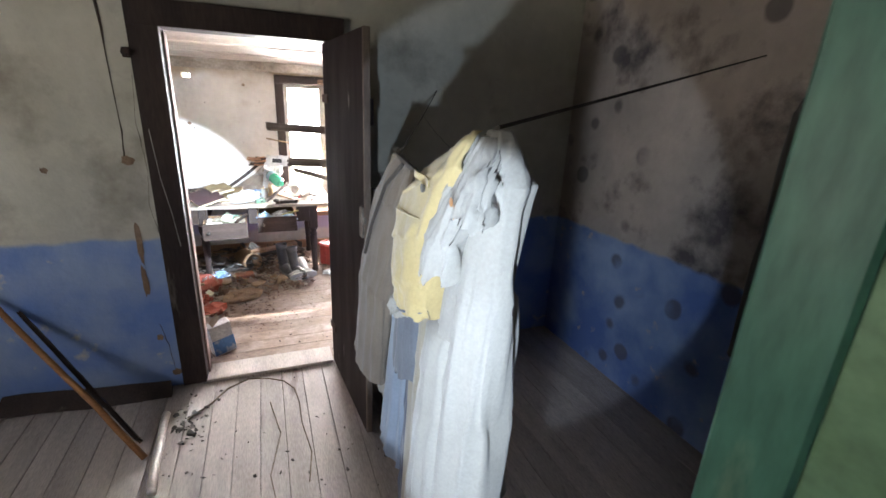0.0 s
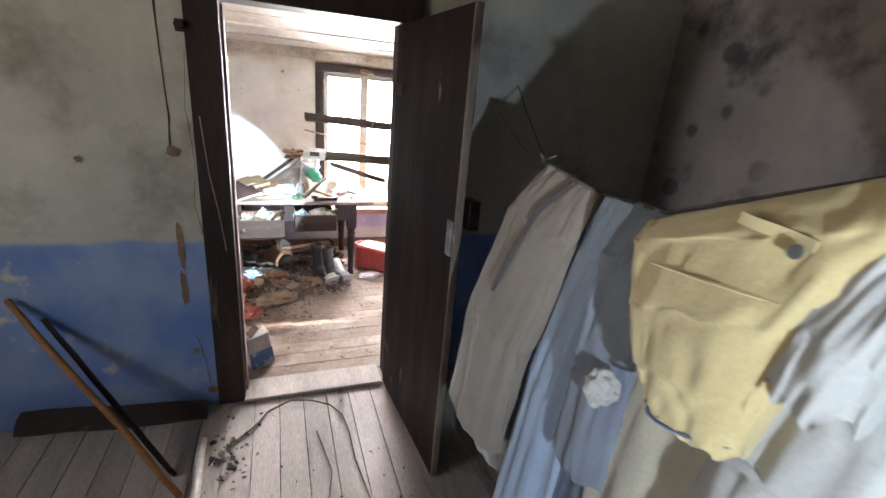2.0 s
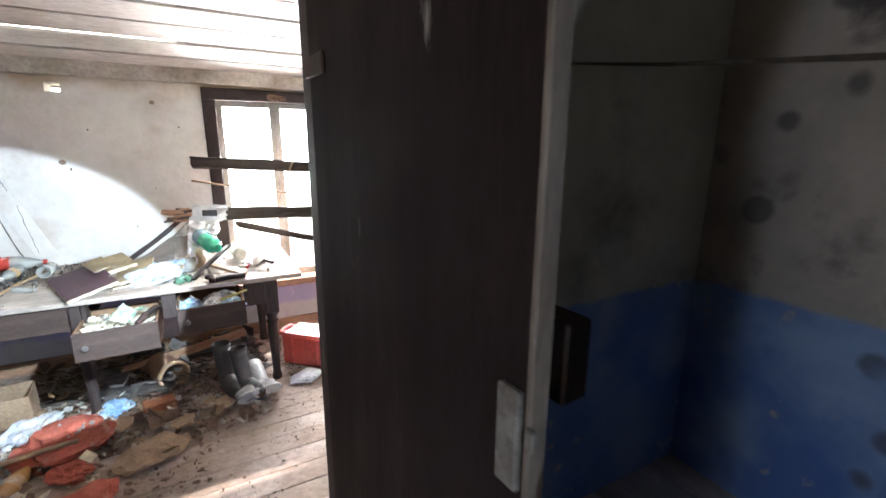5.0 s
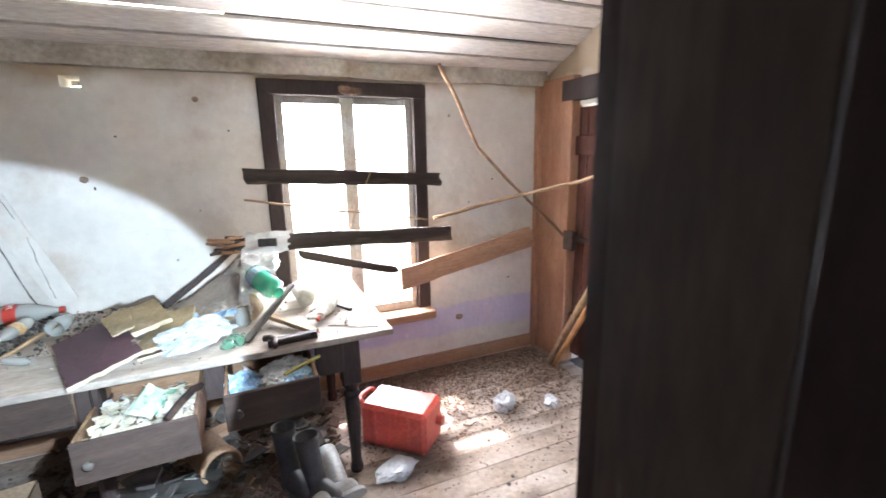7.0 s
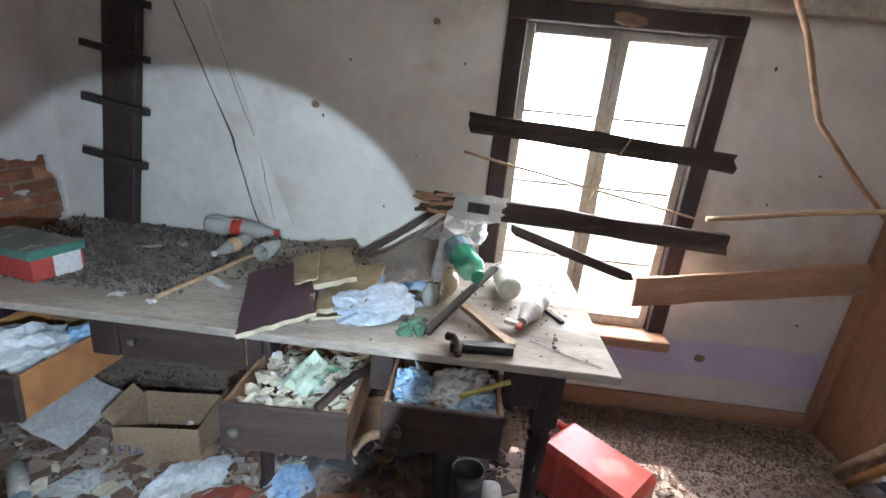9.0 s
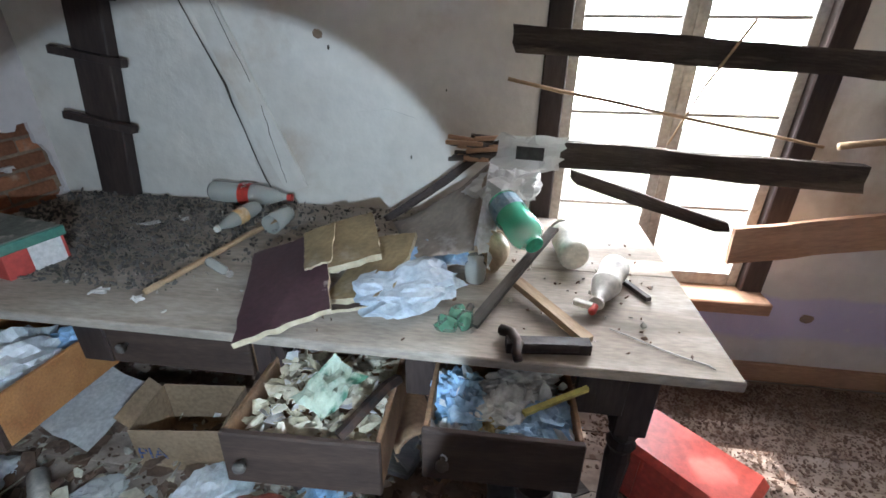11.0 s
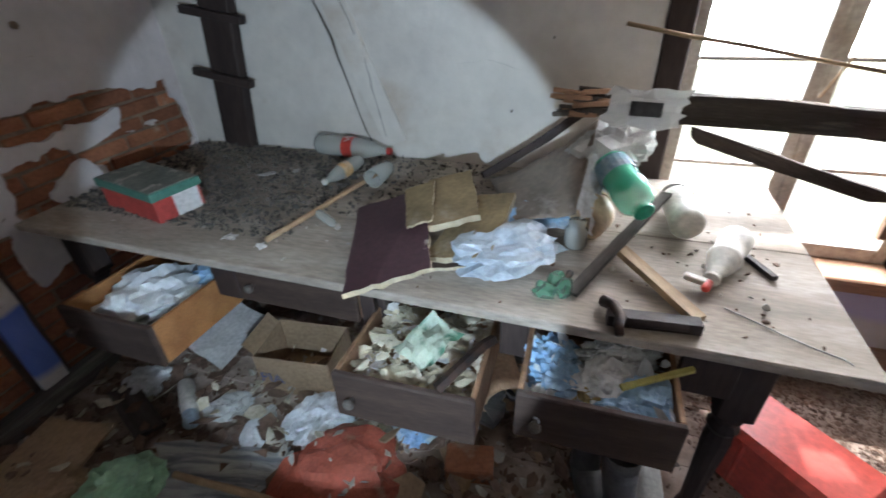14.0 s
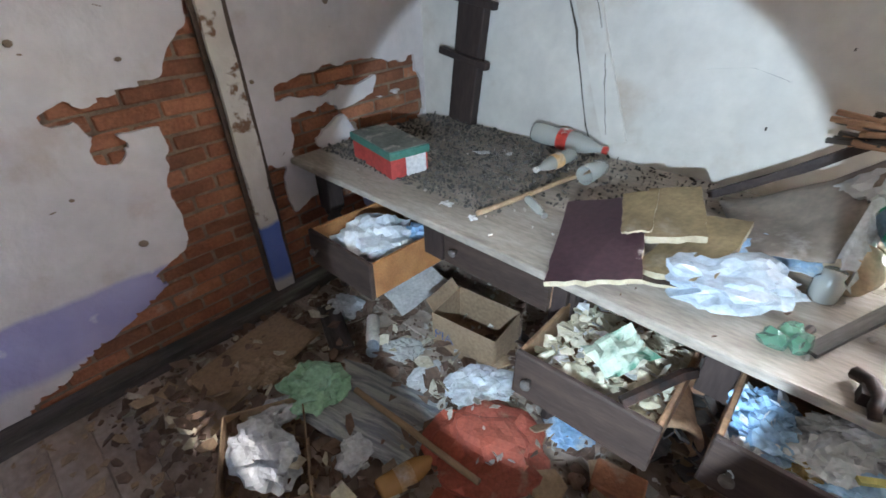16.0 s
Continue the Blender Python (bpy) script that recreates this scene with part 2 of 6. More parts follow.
def painted_wall(name, upper, upper2, lower, lower2, height, wobble=0.02, stain=(0.2, 0.16, 0.12), stain_at=(0.62, 0.78), spots=0.0, band=None, band_col=(0.5, 0.45, 0.6), top_stain=0.0, flake=1.6):
    """Old limewash with a painted dado below height, its edge wavering, rubbed and stained."""
    m = material(name, upper, upper2, 0.92, scale=2.6, fine=17, bump=0.6, contrast=(0.3, 0.7), stain=stain, stain_at=stain_at, stain_scale=flake, bump_mm=8, grain_mul=(0.93, 1.03))
    nt = m.node_tree
    N, L = nt.nodes, nt.links
    bs = N["Principled BSDF"]
    src = bs.inputs["Base Color"].links[0].from_socket
    geo = N.new("ShaderNodeTexCoord")
    sep = N.new("ShaderNodeSeparateXYZ")
    L.new(geo.outputs["Object"], sep.inputs[0])

    def nz(sc, detail=6.0):
        t = N.new("ShaderNodeTexNoise")
        t.inputs["Scale"].default_value, t.inputs["Detail"].default_value = sc, detail
        L.new(geo.outputs["Object"], t.inputs["Vector"])
        return t.outputs["Fac"]

    def mth(op, a, b):
        t = N.new("ShaderNodeMath")
        t.operation = op
        for s, v in zip(t.inputs, (a, b)):
            if isinstance(v, (int, float)):
                s.default_value = v
            else:
                L.new(v, s)
        return t.outputs[0]

    def rmp(v, lo, hi, a=0.0, b=1.0):
        t = N.new("ShaderNodeMapRange")
        for s, q in zip(t.inputs[1:5], (lo, hi, a, b)):
            s.default_value = q
        L.new(v, t.inputs[0])
        return t.outputs[0]

    def mix(f, c1, c2):
        t = N.new("ShaderNodeMix")
        t.data_type = "RGBA"
        for s, v in ((t.inputs[0], f), (t.inputs[6], c1), (t.inputs[7], c2)):
            if isinstance(v, (tuple, list)):
                s.default_value = (*v[:3], 1)
            else:
                L.new(v, s)
        return t.outputs[2]

    edge = mth("ADD", sep.outputs["Z"], mth("MULTIPLY", mth("SUBTRACT", nz(5.0), 0.5), wobble * 4))
    blue = mix(rmp(nz(3.0), 0.38, 0.66), lower, lower2)
    blue = mix(rmp(nz(9.0, 9.0), 0.64, 0.76), blue, upper)
    f = rmp(edge, height - 0.012, height + 0.012, 1.0, 0.0)
    if band:
        f = mth("MULTIPLY", f, rmp(edge, band - 0.02, band + 0.02))
    col = mix(f, src, blue)
    if spots:
        vo = N.new("ShaderNodeTexVoronoi")
        vo.inputs["Scale"].default_value = spots
        L.new(geo.outputs["Object"], vo.inputs["Vector"])
        r = mth("SUBTRACT", vo.outputs["Distance"], mth("MULTIPLY", nz(4.0), 0.32))
        keep = mth("MULTIPLY", rmp(r, 0.06, 0.14, 1.0, 0.0), rmp(nz(1.1), 0.42, 0.5))
        col = mix(mth("MULTIPLY", keep, 0.75), col, (0.09, 0.08, 0.085))
    if top_stain:
        g = mth("ADD", sep.outputs["Z"], mth("MULTIPLY", mth("SUBTRACT", nz(3.0), 0.5), 0.5))
        col = mix(mth("MULTIPLY", rmp(g, top_stain - 0.1, top_stain + 0.05), 0.75), col, (0.34, 0.23, 0.12))
    L.new(col, bs.inputs["Base Color"])
    return m


WOOD_DARK = material("dark_stained_wood", (0.036, 0.026, 0.024), (0.06, 0.042, 0.036), 0.62, scale=4, fine=40, stretch=(2, 2, 0.35), stain=(0.16, 0.14, 0.12), stain_at=(0.66, 0.74), bump=0.4, bump_mm=2, gloss=0.2)
LEAF_BROWN = material("brown_door_paint", (0.03, 0.017, 0.016), (0.021, 0.012, 0.012), 0.65, scale=3, fine=50, stretch=(2, 2, 0.4), stain=(0.3, 0.27, 0.25), stain_at=(0.68, 0.74), stain_scale=5, bump=0.3, bump_mm=1.5, gloss=0.15)
WOOD_GREY = material("weathered_grey_wood", (0.13, 0.11, 0.095), (0.06, 0.05, 0.044), 0.9, scale=5, fine=60, stretch=(0.4, 3, 3), stain=(0.25, 0.23, 0.2), stain_at=(0.6, 0.75), bump=0.7, bump_mm=4)
WOOD_RED = material("reddish_bare_wood", (0.42, 0.22, 0.13), (0.32, 0.16, 0.09), 0.8, scale=3, fine=45, stretch=(3, 3, 0.5), stain=(0.2, 0.12, 0.08), stain_at=(0.62, 0.75), bump=0.35, bump_mm=2)
WOOD_RED_X = material("reddish_bare_plank", (0.46, 0.27, 0.16), (0.34, 0.19, 0.11), 0.8, scale=3, fine=45, stretch=(0.5, 3, 3), stain=(0.2, 0.12, 0.08), stain_at=(0.62, 0.75), bump=0.35, bump_mm=2)
WOOD_POLE = material("peeled_pole_wood", (0.45, 0.31, 0.18), (0.28, 0.18, 0.1), 0.8, scale=5, fine=60, stretch=(0.5, 3, 3), bump=0.4, bump_mm=2)
WOOD_ORANGE = material("raw_orange_wood", (0.42, 0.2, 0.07), (0.3, 0.13, 0.045), 0.65, scale=4, fine=50, stretch=(0.5, 3, 3), bump=0.25, bump_mm=1.5)
DOOR_RED = material("red_brown_door_planks", (0.085, 0.03, 0.02), (0.055, 0.022, 0.016), 0.75, scale=3, fine=40, stretch=(3, 3, 0.5), stain=(0.24, 0.14, 0.1), stain_at=(0.66, 0.76), bump=0.45, bump_mm=3, per_object=0.15, gloss=0.15)
FLOOR_A = material("dusty_grey_floorboard", (0.56, 0.5, 0.45), (0.44, 0.39, 0.35), 0.85, scale=3.5, fine=55, stretch=(3, 0.5, 1), stain=(0.13, 0.1, 0.085), stain_at=(0.6, 0.74), bump=0.35, bump_mm=2, per_object=0.1)
FLOOR_B = material("dirty_floorboard", (0.48, 0.385, 0.32), (0.3, 0.22, 0.17), 0.92, scale=2.2, fine=30, stretch=(1, 1.3, 1), stain=(0.12, 0.08, 0.058), stain_at=(0.5, 0.7), bump=0.6, bump_mm=4, per_object=0.12)
CEIL_WHITE = material("whitewashed_ceiling_board", (0.72, 0.66, 0.6), (0.58, 0.5, 0.44), 0.85, scale=2.0, fine=40, stretch=(0.4, 3, 3), stain=(0.3, 0.18, 0.1), stain_at=(0.66, 0.78), bump=0.3, bump_mm=2)
ROOF_DARK = material("dark_timber", (0.03, 0.022, 0.018), (0.06, 0.045, 0.035), 0.9, scale=5, fine=40, bump=0.4)
SASH_WHITE = material("flaking_white_paint", (0.46, 0.43, 0.38), (0.34, 0.3, 0.25), 0.6, scale=6, fine=60, stain=(0.3, 0.24, 0.18), stain_at=(0.64, 0.72), stain_scale=7, bump=0.3, bump_mm=2)
GREEN_DOOR = material("green_gloss_paint", (0.09, 0.28, 0.19), (0.07, 0.22, 0.16), 0.45, scale=3, fine=40, stretch=(2, 2, 0.5), stain=(0.32, 0.34, 0.22), stain_at=(0.64, 0.76), bump=0.3, bump_mm=2)
GREEN_LIGHT = material("pale_green_paint", (0.22, 0.4, 0.22), (0.18, 0.34, 0.19), 0.5, scale=3, fine=40, stain=(0.3, 0.3, 0.2), stain_at=(0.66, 0.76), bump=0.3, bump_mm=2)
BRICK = material("old_red_brick", (0.36, 0.14, 0.065), (0.24, 0.09, 0.045), 0.92, scale=7, fine=70, stain=(0.42, 0.32, 0.24), stain_at=(0.6, 0.76), stain_scale=6, bump=0.7, bump_mm=5, per_object=0.3)
MORTAR = material("earth_mortar", (0.3, 0.21, 0.14), (0.2, 0.13, 0.09), 0.95, scale=9, fine=60, bump=0.8, bump_mm=7)
WALL_A = painted_wall("limewash_blue_dado", (0.62, 0.6, 0.51), (0.48, 0.47, 0.4), (0.15, 0.26, 0.58), (0.3, 0.4, 0.6), 1.0, stain=(0.24, 0.21, 0.17), stain_at=(0.53, 0.74), flake=2.2)
WALL_A2 = painted_wall("mouldy_limewash_blue_dado", (0.5, 0.42, 0.36), (0.36, 0.31, 0.27), (0.1, 0.18, 0.45), (0.26, 0.36, 0.56), 1.0, stain=(0.1, 0.085, 0.085), stain_at=(0.52, 0.68), flake=2.4, spots=4.2)
WALL_B = painted_wall("limewash_lilac_dado", (0.66, 0.62, 0.56), (0.54, 0.5, 0.45), (0.42, 0.38, 0.52), (0.52, 0.46, 0.56), 0.47, stain=(0.4, 0.31, 0.23), stain_at=(0.54, 0.76), flake=2.0, band=0.24, top_stain=2.06)
WALL_C = painted_wall("plaster_lilac_dado", (0.66, 0.6, 0.58), (0.56, 0.5, 0.48), (0.29, 0.26, 0.44), (0.38, 0.34, 0.5), 0.47, stain=(0.4, 0.29, 0.21), stain_at=(0.58, 0.78), flake=2.2, band=0.2)
IRON = material("rusty_black_iron", (0.03, 0.028, 0.028), (0.09, 0.05, 0.035), 0.6, metal=0.7, scale=20, fine=90, bump=0.4, bump_mm=1)
IRON_PALE = material("worn_pale_metal", (0.45, 0.43, 0.4), (0.3, 0.27, 0.24), 0.5, metal=0.6, scale=20, fine=90, bump=0.3, bump_mm=1)

# ---- the setting ----
FAR, LEFT, RIGHT, PART = 5.12, -2.12, 2.2, 2.38


def structure(name, bm, mat, label):
    return tagged(part(name, bm, mat, None, label), label, name.split("_")[0], "", "structure")


def ceil_z(y):
    return 2.13 + 0.46 * (FAR - y)


# the ground outside, to the horizon; colour paled so it reads as sunlit glare
bm = bmesh.new()
bmesh.ops.create_grid(bm, x_segments=8, y_segments=8, size=400, matrix=Matrix.Translation((0, 0, -0.35)))
PALE_GROUND = material("glare_pale_ground", (0.66, 0.64, 0.55), (0.55, 0.56, 0.44), 0.95, scale=0.6, fine=9, bump=0.3, bump_mm=20)
structure("ground", bm, PALE_GROUND, "ground around the old house, its colour paled for daylight glare")

# floors: joist deck with boards on it
floor = structure("floor", box((0, 2.1, -0.06), (4.9, 7.2, 0.05), bevel=0), ROOF_DARK, "bare timber floor, grey with dust")
# partition with the doorway
bm = bmesh.new()
for c, s in (((-1.41, PART + 0.07, 1.6), (1.72, 0.14, 3.3)), ((1.39, PART + 0.07, 1.6), (1.86, 0.14, 3.3)), ((-0.045, PART + 0.07, 2.7), (1.01, 0.14, 1.1))):
    add_box(bm, c, s)
wall_partition = structure("wall_partition", bm, WALL_A, "limewashed partition with worn blue dado, cracked by the doorway")
# far wall with the window's opening
WX0, WX1, WZ0, WZ1 = 0.172, 1.222, 0.43, 2.046
bm = bmesh.new()
for x0, x1, z0, z1 in ((LEFT - 0.2, -1.47, -0.1, 2.3), (-1.47, -1.43, -0.1, 1.955), (-1.47, -1.43, 2.03, 2.3), (-1.43, -0.745, -0.1, 2.3), (-0.745, -0.66, -0.1, 1.965), (-0.745, -0.66, 2.02, 2.3), (-0.66, WX0, -0.1, 2.3), (WX1, RIGHT + 0.2, -0.1, 2.3), (WX0, WX1, -0.1, WZ0), (WX0, WX1, WZ1, 2.3)):
    add_box(bm, ((x0 + x1) / 2, FAR + 0.09, (z0 + z1) / 2), (x1 - x0, 0.18, z1 - z0))
wall_north = structure("wall_north", bm, WALL_B, "stained limewashed outer wall with a faded lilac dado")
# brick wall at the west, its plaster fallen in places
wall_west = structure("wall_west", box((LEFT - 0.13, 3.8, 1.6), (0.2, 2.9, 3.4), bevel=0), MORTAR, "brick wall with plaster fallen away in patches")
bm = bmesh.new()
add_box(bm, (RIGHT + 0.12, 4.95, 1.6), (0.2, 0.3, 3.4))
add_box(bm, (RIGHT + 0.12, 3.05, 1.6), (0.2, 1.05, 3.4))
add_box(bm, (RIGHT + 0.12, 4.19, 2.6), (0.2, 1.24, 1.4))
wall_east = structure("wall_east", bm, WALL_B, "limewashed end wall above a plank door")
# clothes room: east, west, south walls
structure("wall_east_room", box((RIGHT + 0.1, 0.6, 1.6), (0.2, 3.56, 3.3), bevel=0), WALL_A2, "mould-spotted limewashed wall with a rubbed blue dado")
# the opening in this unseen wall is added to let side light in
bm = bmesh.new()
for y0, y1, z0, z1 in ((-1.2, 0.35, -0.1, 3.2), (1.15, 2.38, -0.1, 3.2), (0.35, 1.15, -0.1, 1.25), (0.35, 1.15, 2.05, 3.2)):
    add_box(bm, (-2.35, (y0 + y1) / 2, (z0 + z1) / 2), (0.2, y1 - y0, z1 - z0))
structure("wall_west_room", bm, WALL_A, "limewashed wall with a blue dado and an added, unseen light opening")
# unseen dark box added behind the entrance to keep daylight out
bm = bmesh.new()
for c, s in (((-0.75, -1.9, 1.2), (0.1, 1.5, 2.6)), ((0.75, -1.9, 1.2), (0.1, 1.5, 2.6)), ((0, -2.6, 1.2), (1.5, 0.1, 2.6)), ((0, -1.9, 2.45), (1.6, 1.5, 0.1))):
    add_box(bm, c, s)
structure("wall_passage", bm, ROOF_DARK, "unseen dark box added to block daylight at the entrance")
bm = bmesh.new()
for x0, x1, z0, z1 in ((-2.45, -0.55, -0.1, 3.2), (0.46, 2.3, -0.1, 3.2), (-0.55, 0.46, 2.1, 3.2)):
    add_box(bm, ((x0 + x1) / 2, -1.08, (z0 + z1) / 2), (x1 - x0, 0.2, z1 - z0))
structure("wall_south", bm, WALL_A, "limewashed wall with the entrance doorway")
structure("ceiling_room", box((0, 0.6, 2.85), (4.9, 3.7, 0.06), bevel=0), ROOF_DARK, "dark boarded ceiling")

# sloping boarded ceiling of the workroom, one mesh
bm = bmesh.new()
y, k = FAR + 0.16, 0
tilt = math.atan(0.46)
while y > PART + 0.1:
    w = 0.175
    gap = 0.02 if k != 2 else 0.034
    cy = y - w / 2 * math.cos(tilt)
    length = 4.5
    add_box(bm, (0.05, cy, ceil_z(cy) + 0.02 + (0.004 if k % 2 else 0)), (length, w - gap, 0.022), pose(0, 0, 0, -math.degrees(tilt), 0, 0), 0.002)
    y -= w * math.cos(tilt)
    k += 1
ceiling = structure("ceiling", bm, CEIL_WHITE, "sloping ceiling of whitewashed boards with open joints")
# dark roof deck over the boards, with one joint left open to the daylight
bm = bmesh.new()
def deck(y0, y1, x0=-2.4, x1=2.5):
    cy = (y0 + y1) / 2
    add_box(bm, ((x0 + x1) / 2, cy, ceil_z(cy) + 0.075), (x1 - x0, (y1 - y0) / math.cos(tilt), 0.03), pose(0, 0, 0, -math.degrees(tilt), 0, 0))
deck(2.2, 4.83)
deck(4.92, 5.5)
deck(4.83, 4.92, 0.05, 2.5)
structure("roof", bm, ROOF_DARK, "dark roof boarding over the ceiling")
# wall plate over the far wall, rough hewn
beam = plank(4.3, 0.1, 0.08, 0.012, 3.0, 30)
o = structure("trim_wall_plate", beam, material("stained_wall_plate", (0.5, 0.44, 0.37), (0.3, 0.25, 0.19), 0.9, scale=4, fine=40, stain=(0.08, 0.06, 0.045), stain_at=(0.55, 0.7), bump=0.6), "rough stained wall plate under the ceiling")
o.matrix_world = pose(-2.12, FAR - 0.02, 2.115, 90, 0, 0)
# skirting boards
for nm, c, s in (("baseboard", (0.1, FAR - 0.012, 0.05), (4.4, 0.024, 0.1)), ("baseboard_east", (RIGHT - 0.02, 3.05, 0.05), (0.03, 1.0, 0.09))):
    structure(nm, box(c, s), WOOD_RED_X, "bare reddish skirting board")
o = structure("baseboard_west", plank(2.6, 0.09, 0.07, 0.008, 5, 20), WOOD_GREY, "weathered sill beam along the floor")
o.matrix_world = along((LEFT + 0.045, 2.53, 0.04), (LEFT + 0.045, 5.1, 0.04))
# corner post, bare reddish timber
o = structure("trim_corner_post", jitter(box((0, 0, 1.05), (0.1, 0.37, 2.1), bevel=0.006), 0.004), WOOD_RED, "bare reddish corner post beside the plank door")
o.matrix_world = pose(2.2, 4.92, 0)
structure("trim_post_edge", box((2.135, 5.09, 1.03), (0.05, 0.05, 2.06)), WOOD_RED, "rounded timber batten in the corner")

# doorway's frame
frame_door = thing("door_frame", pose(-0.045, PART, 0), "dark brown door frame, scuffed", "door frame", "", "structure")
for nm, c, s in (("jamb", (-0.475, 0.06, 1.07), (0.14, 0.17, 2.14)), ("jamb", (0.5, 0.06, 1.07), (0.13, 0.17, 2.14)), ("head", (0, 0.058, 2.2), (1.09, 0.172, 0.13))):
    part(nm, box(c, s, bevel=0.002), WOOD_DARK, frame_door)
part("jamb_lining", box((-0.4, 0.1, 1.06), (0.012, 0.085, 2.12)), material("worn_pinkish_wood", (0.42, 0.3, 0.26), (0.32, 0.22, 0.19), 0.7, scale=4, fine=50, stretch=(2, 2, 0.5), bump=0.3), frame_door, "worn pale lining of the jamb")
part("threshold", box((0, 0.06, 0.012), (0.82, 0.2, 0.02)), FLOOR_A, frame_door, "worn pale threshold board")

structure("trim_door_return", jitter(box((0.545, 2.595, 1.08), (0.11, 0.135, 2.16), bevel=0.003), 0.002), LEAF_BROWN, "dark brown boxed return behind the doorway")

# the brown leaf, standing open into the clothes room
ax, ay, bx_, by_ = 0.385, 2.345, 0.452, 1.54
ang = math.degrees(math.atan2(by_ - ay, bx_ - ax))
W = math.hypot(bx_ - ax, by_ - ay)
leaf = thing("door", pose(ax, ay, 0.02, 0, 0, ang), "plain dark brown door standing open, edge worn", "door", "", "structure")
part("panel", jitter(box((W / 2, 0, 1.05), (W, 0.032, 2.1), bevel=0.0012), 0.002, 2), LEAF_BROWN, leaf)
part("ledge", box((W / 2, 0.032, 0.35), (W - 0.08, 0.03, 0.12)), LEAF_BROWN, leaf)
part("ledge", box((W / 2, 0.032, 1.75), (W - 0.08, 0.03, 0.12)), LEAF_BROWN, leaf)
part("edge_strip", box((W + 0.006, 0, 1.05), (0.012, 0.034, 2.1)), material("worn_edge", (0.3, 0.24, 0.19), (0.14, 0.1, 0.08), 0.7, scale=3, fine=40, stretch=(2, 2, .5), bump=0.3), leaf, "pale worn closing edge")
lock = part("lock", box((W - 0.022, -0.021, 1.235), (0.044, 0.014, 0.15), bevel=0.004), IRON_PALE, leaf, "pale metal lock case")
part("latch", box((W + 0.016, -0.018, 1.25), (0.018, 0.012, 0.03)), IRON_PALE, lock)
part("bolt", box((W - 0.04, 0.07, 1.33), (0.1, 0.05, 0.12), bevel=0.004), IRON, leaf, "black iron bolt case")
for z in (0.3, 1.8):
    part("hinge", box((0.05, -0.02, z), (0.14, 0.008, 0.05)), IRON, leaf)

# entrance leaf, green, open behind the walker
g = thing("entrance_door", pose(0.45, -0.98, 0.02, 0, 0, 93), "green painted entrance door standing open", "door", "", "structure")
for nm, c, s, mt in (("stile", (0.655, 0, 1.03), (0.075, 0.045, 2.06), GREEN_DOOR), ("stile", (0.06, 0, 1.03), (0.12, 0.045, 2.06), GREEN_DOOR), ("rail", (0.34, 0, 1.98), (0.44, 0.045, 0.15), GREEN_DOOR), ("rail", (0.34, 0, 0.95), (0.44, 0.045, 0.15), GREEN_DOOR), ("rail", (0.34, 0, 0.1), (0.44, 0.045, 0.2), GREEN_DOOR), ("panel", (0.37, 0, 1.48), (0.5, 0.036, 0.9), GREEN_LIGHT), ("panel", (0.37, 0, 0.53), (0.5, 0.036, 0.7), GREEN_LIGHT)):
    part(nm, box(c, s, bevel=0.004), mt, g)

# plank door in the east wall
d = thing("plank_door", pose(RIGHT + 0.04, 4.8, 0.03), "closed red-brown plank door with daylight under it", "door", "", "structure")
n = 8
for i in range(n):
    low = 0.03 + 0.05 * (i in (3, 4)) + 0.02 * rnd.random()
    part("plank", box((0, -(i + 0.5) * 1.2 / n, (low + 1.856) / 2), (0.03, 1.2 / n - 0.004, 1.856 - low), bevel=0.003), DOOR_RED, d)
part("ledge", box((-0.03, -0.6, 1.6), (0.03, 1.14, 0.13)), DOOR_RED, d)
part("ledge", box((-0.03, -0.6, 0.3), (0.03, 1.14, 0.13)), DOOR_RED, d)
part("lintel", box((-0.02, -0.6, 1.97), (0.14, 1.3, 0.14)), WOOD_DARK, d)
part("bolt", box((-0.06, -0.13, 0.95), (0.03, 0.3, 0.035)), IRON, d, "black iron bolt")
part("hasp", box((-0.07, -0.08, 0.93), (0.05, 0.1, 0.14)), IRON, d, "black iron lock case")

# ---- window ----
win = thing("window_1", pose(WX0, FAR - 0.05, WZ0), "dark framed casement window, two white sashes with broken panes", "window", "", "structure")
WW, WH = WX1 - WX0, WZ1 - WZ0
T = 0.092
for nm, c, s in (("frame_post", (T / 2, 0.08, WH / 2), (T, 0.1, WH)), ("frame_post", (WW - T / 2, 0.08, WH / 2), (T, 0.1, WH)), ("frame_head", (WW / 2, 0.078, WH - 0.045), (WW, 0.106, 0.09)), ("sill", (WW / 2, 0.04, 0.03), (WW, 0.23, 0.06))):
    part(nm, box(c, s, bevel=0.006), WOOD_DARK if nm != "sill" else WOOD_RED_X, win)
GLASS = bpy.data.materials.new("dusty_window_glass")
GLASS.use_nodes = True
gb = GLASS.node_tree.nodes["Principled BSDF"]
gb.inputs["Transmission Weight"].default_value, gb.inputs["Roughness"].default_value, gb.inputs["Base Color"].default_value = 1.0, 0.05, (0.93, 0.96, 0.93, 1)
gb.inputs["IOR"].default_value = 1.1
sw = (WW - 2 * T) / 2
z0, z1 = 0.06, WH - 0.09
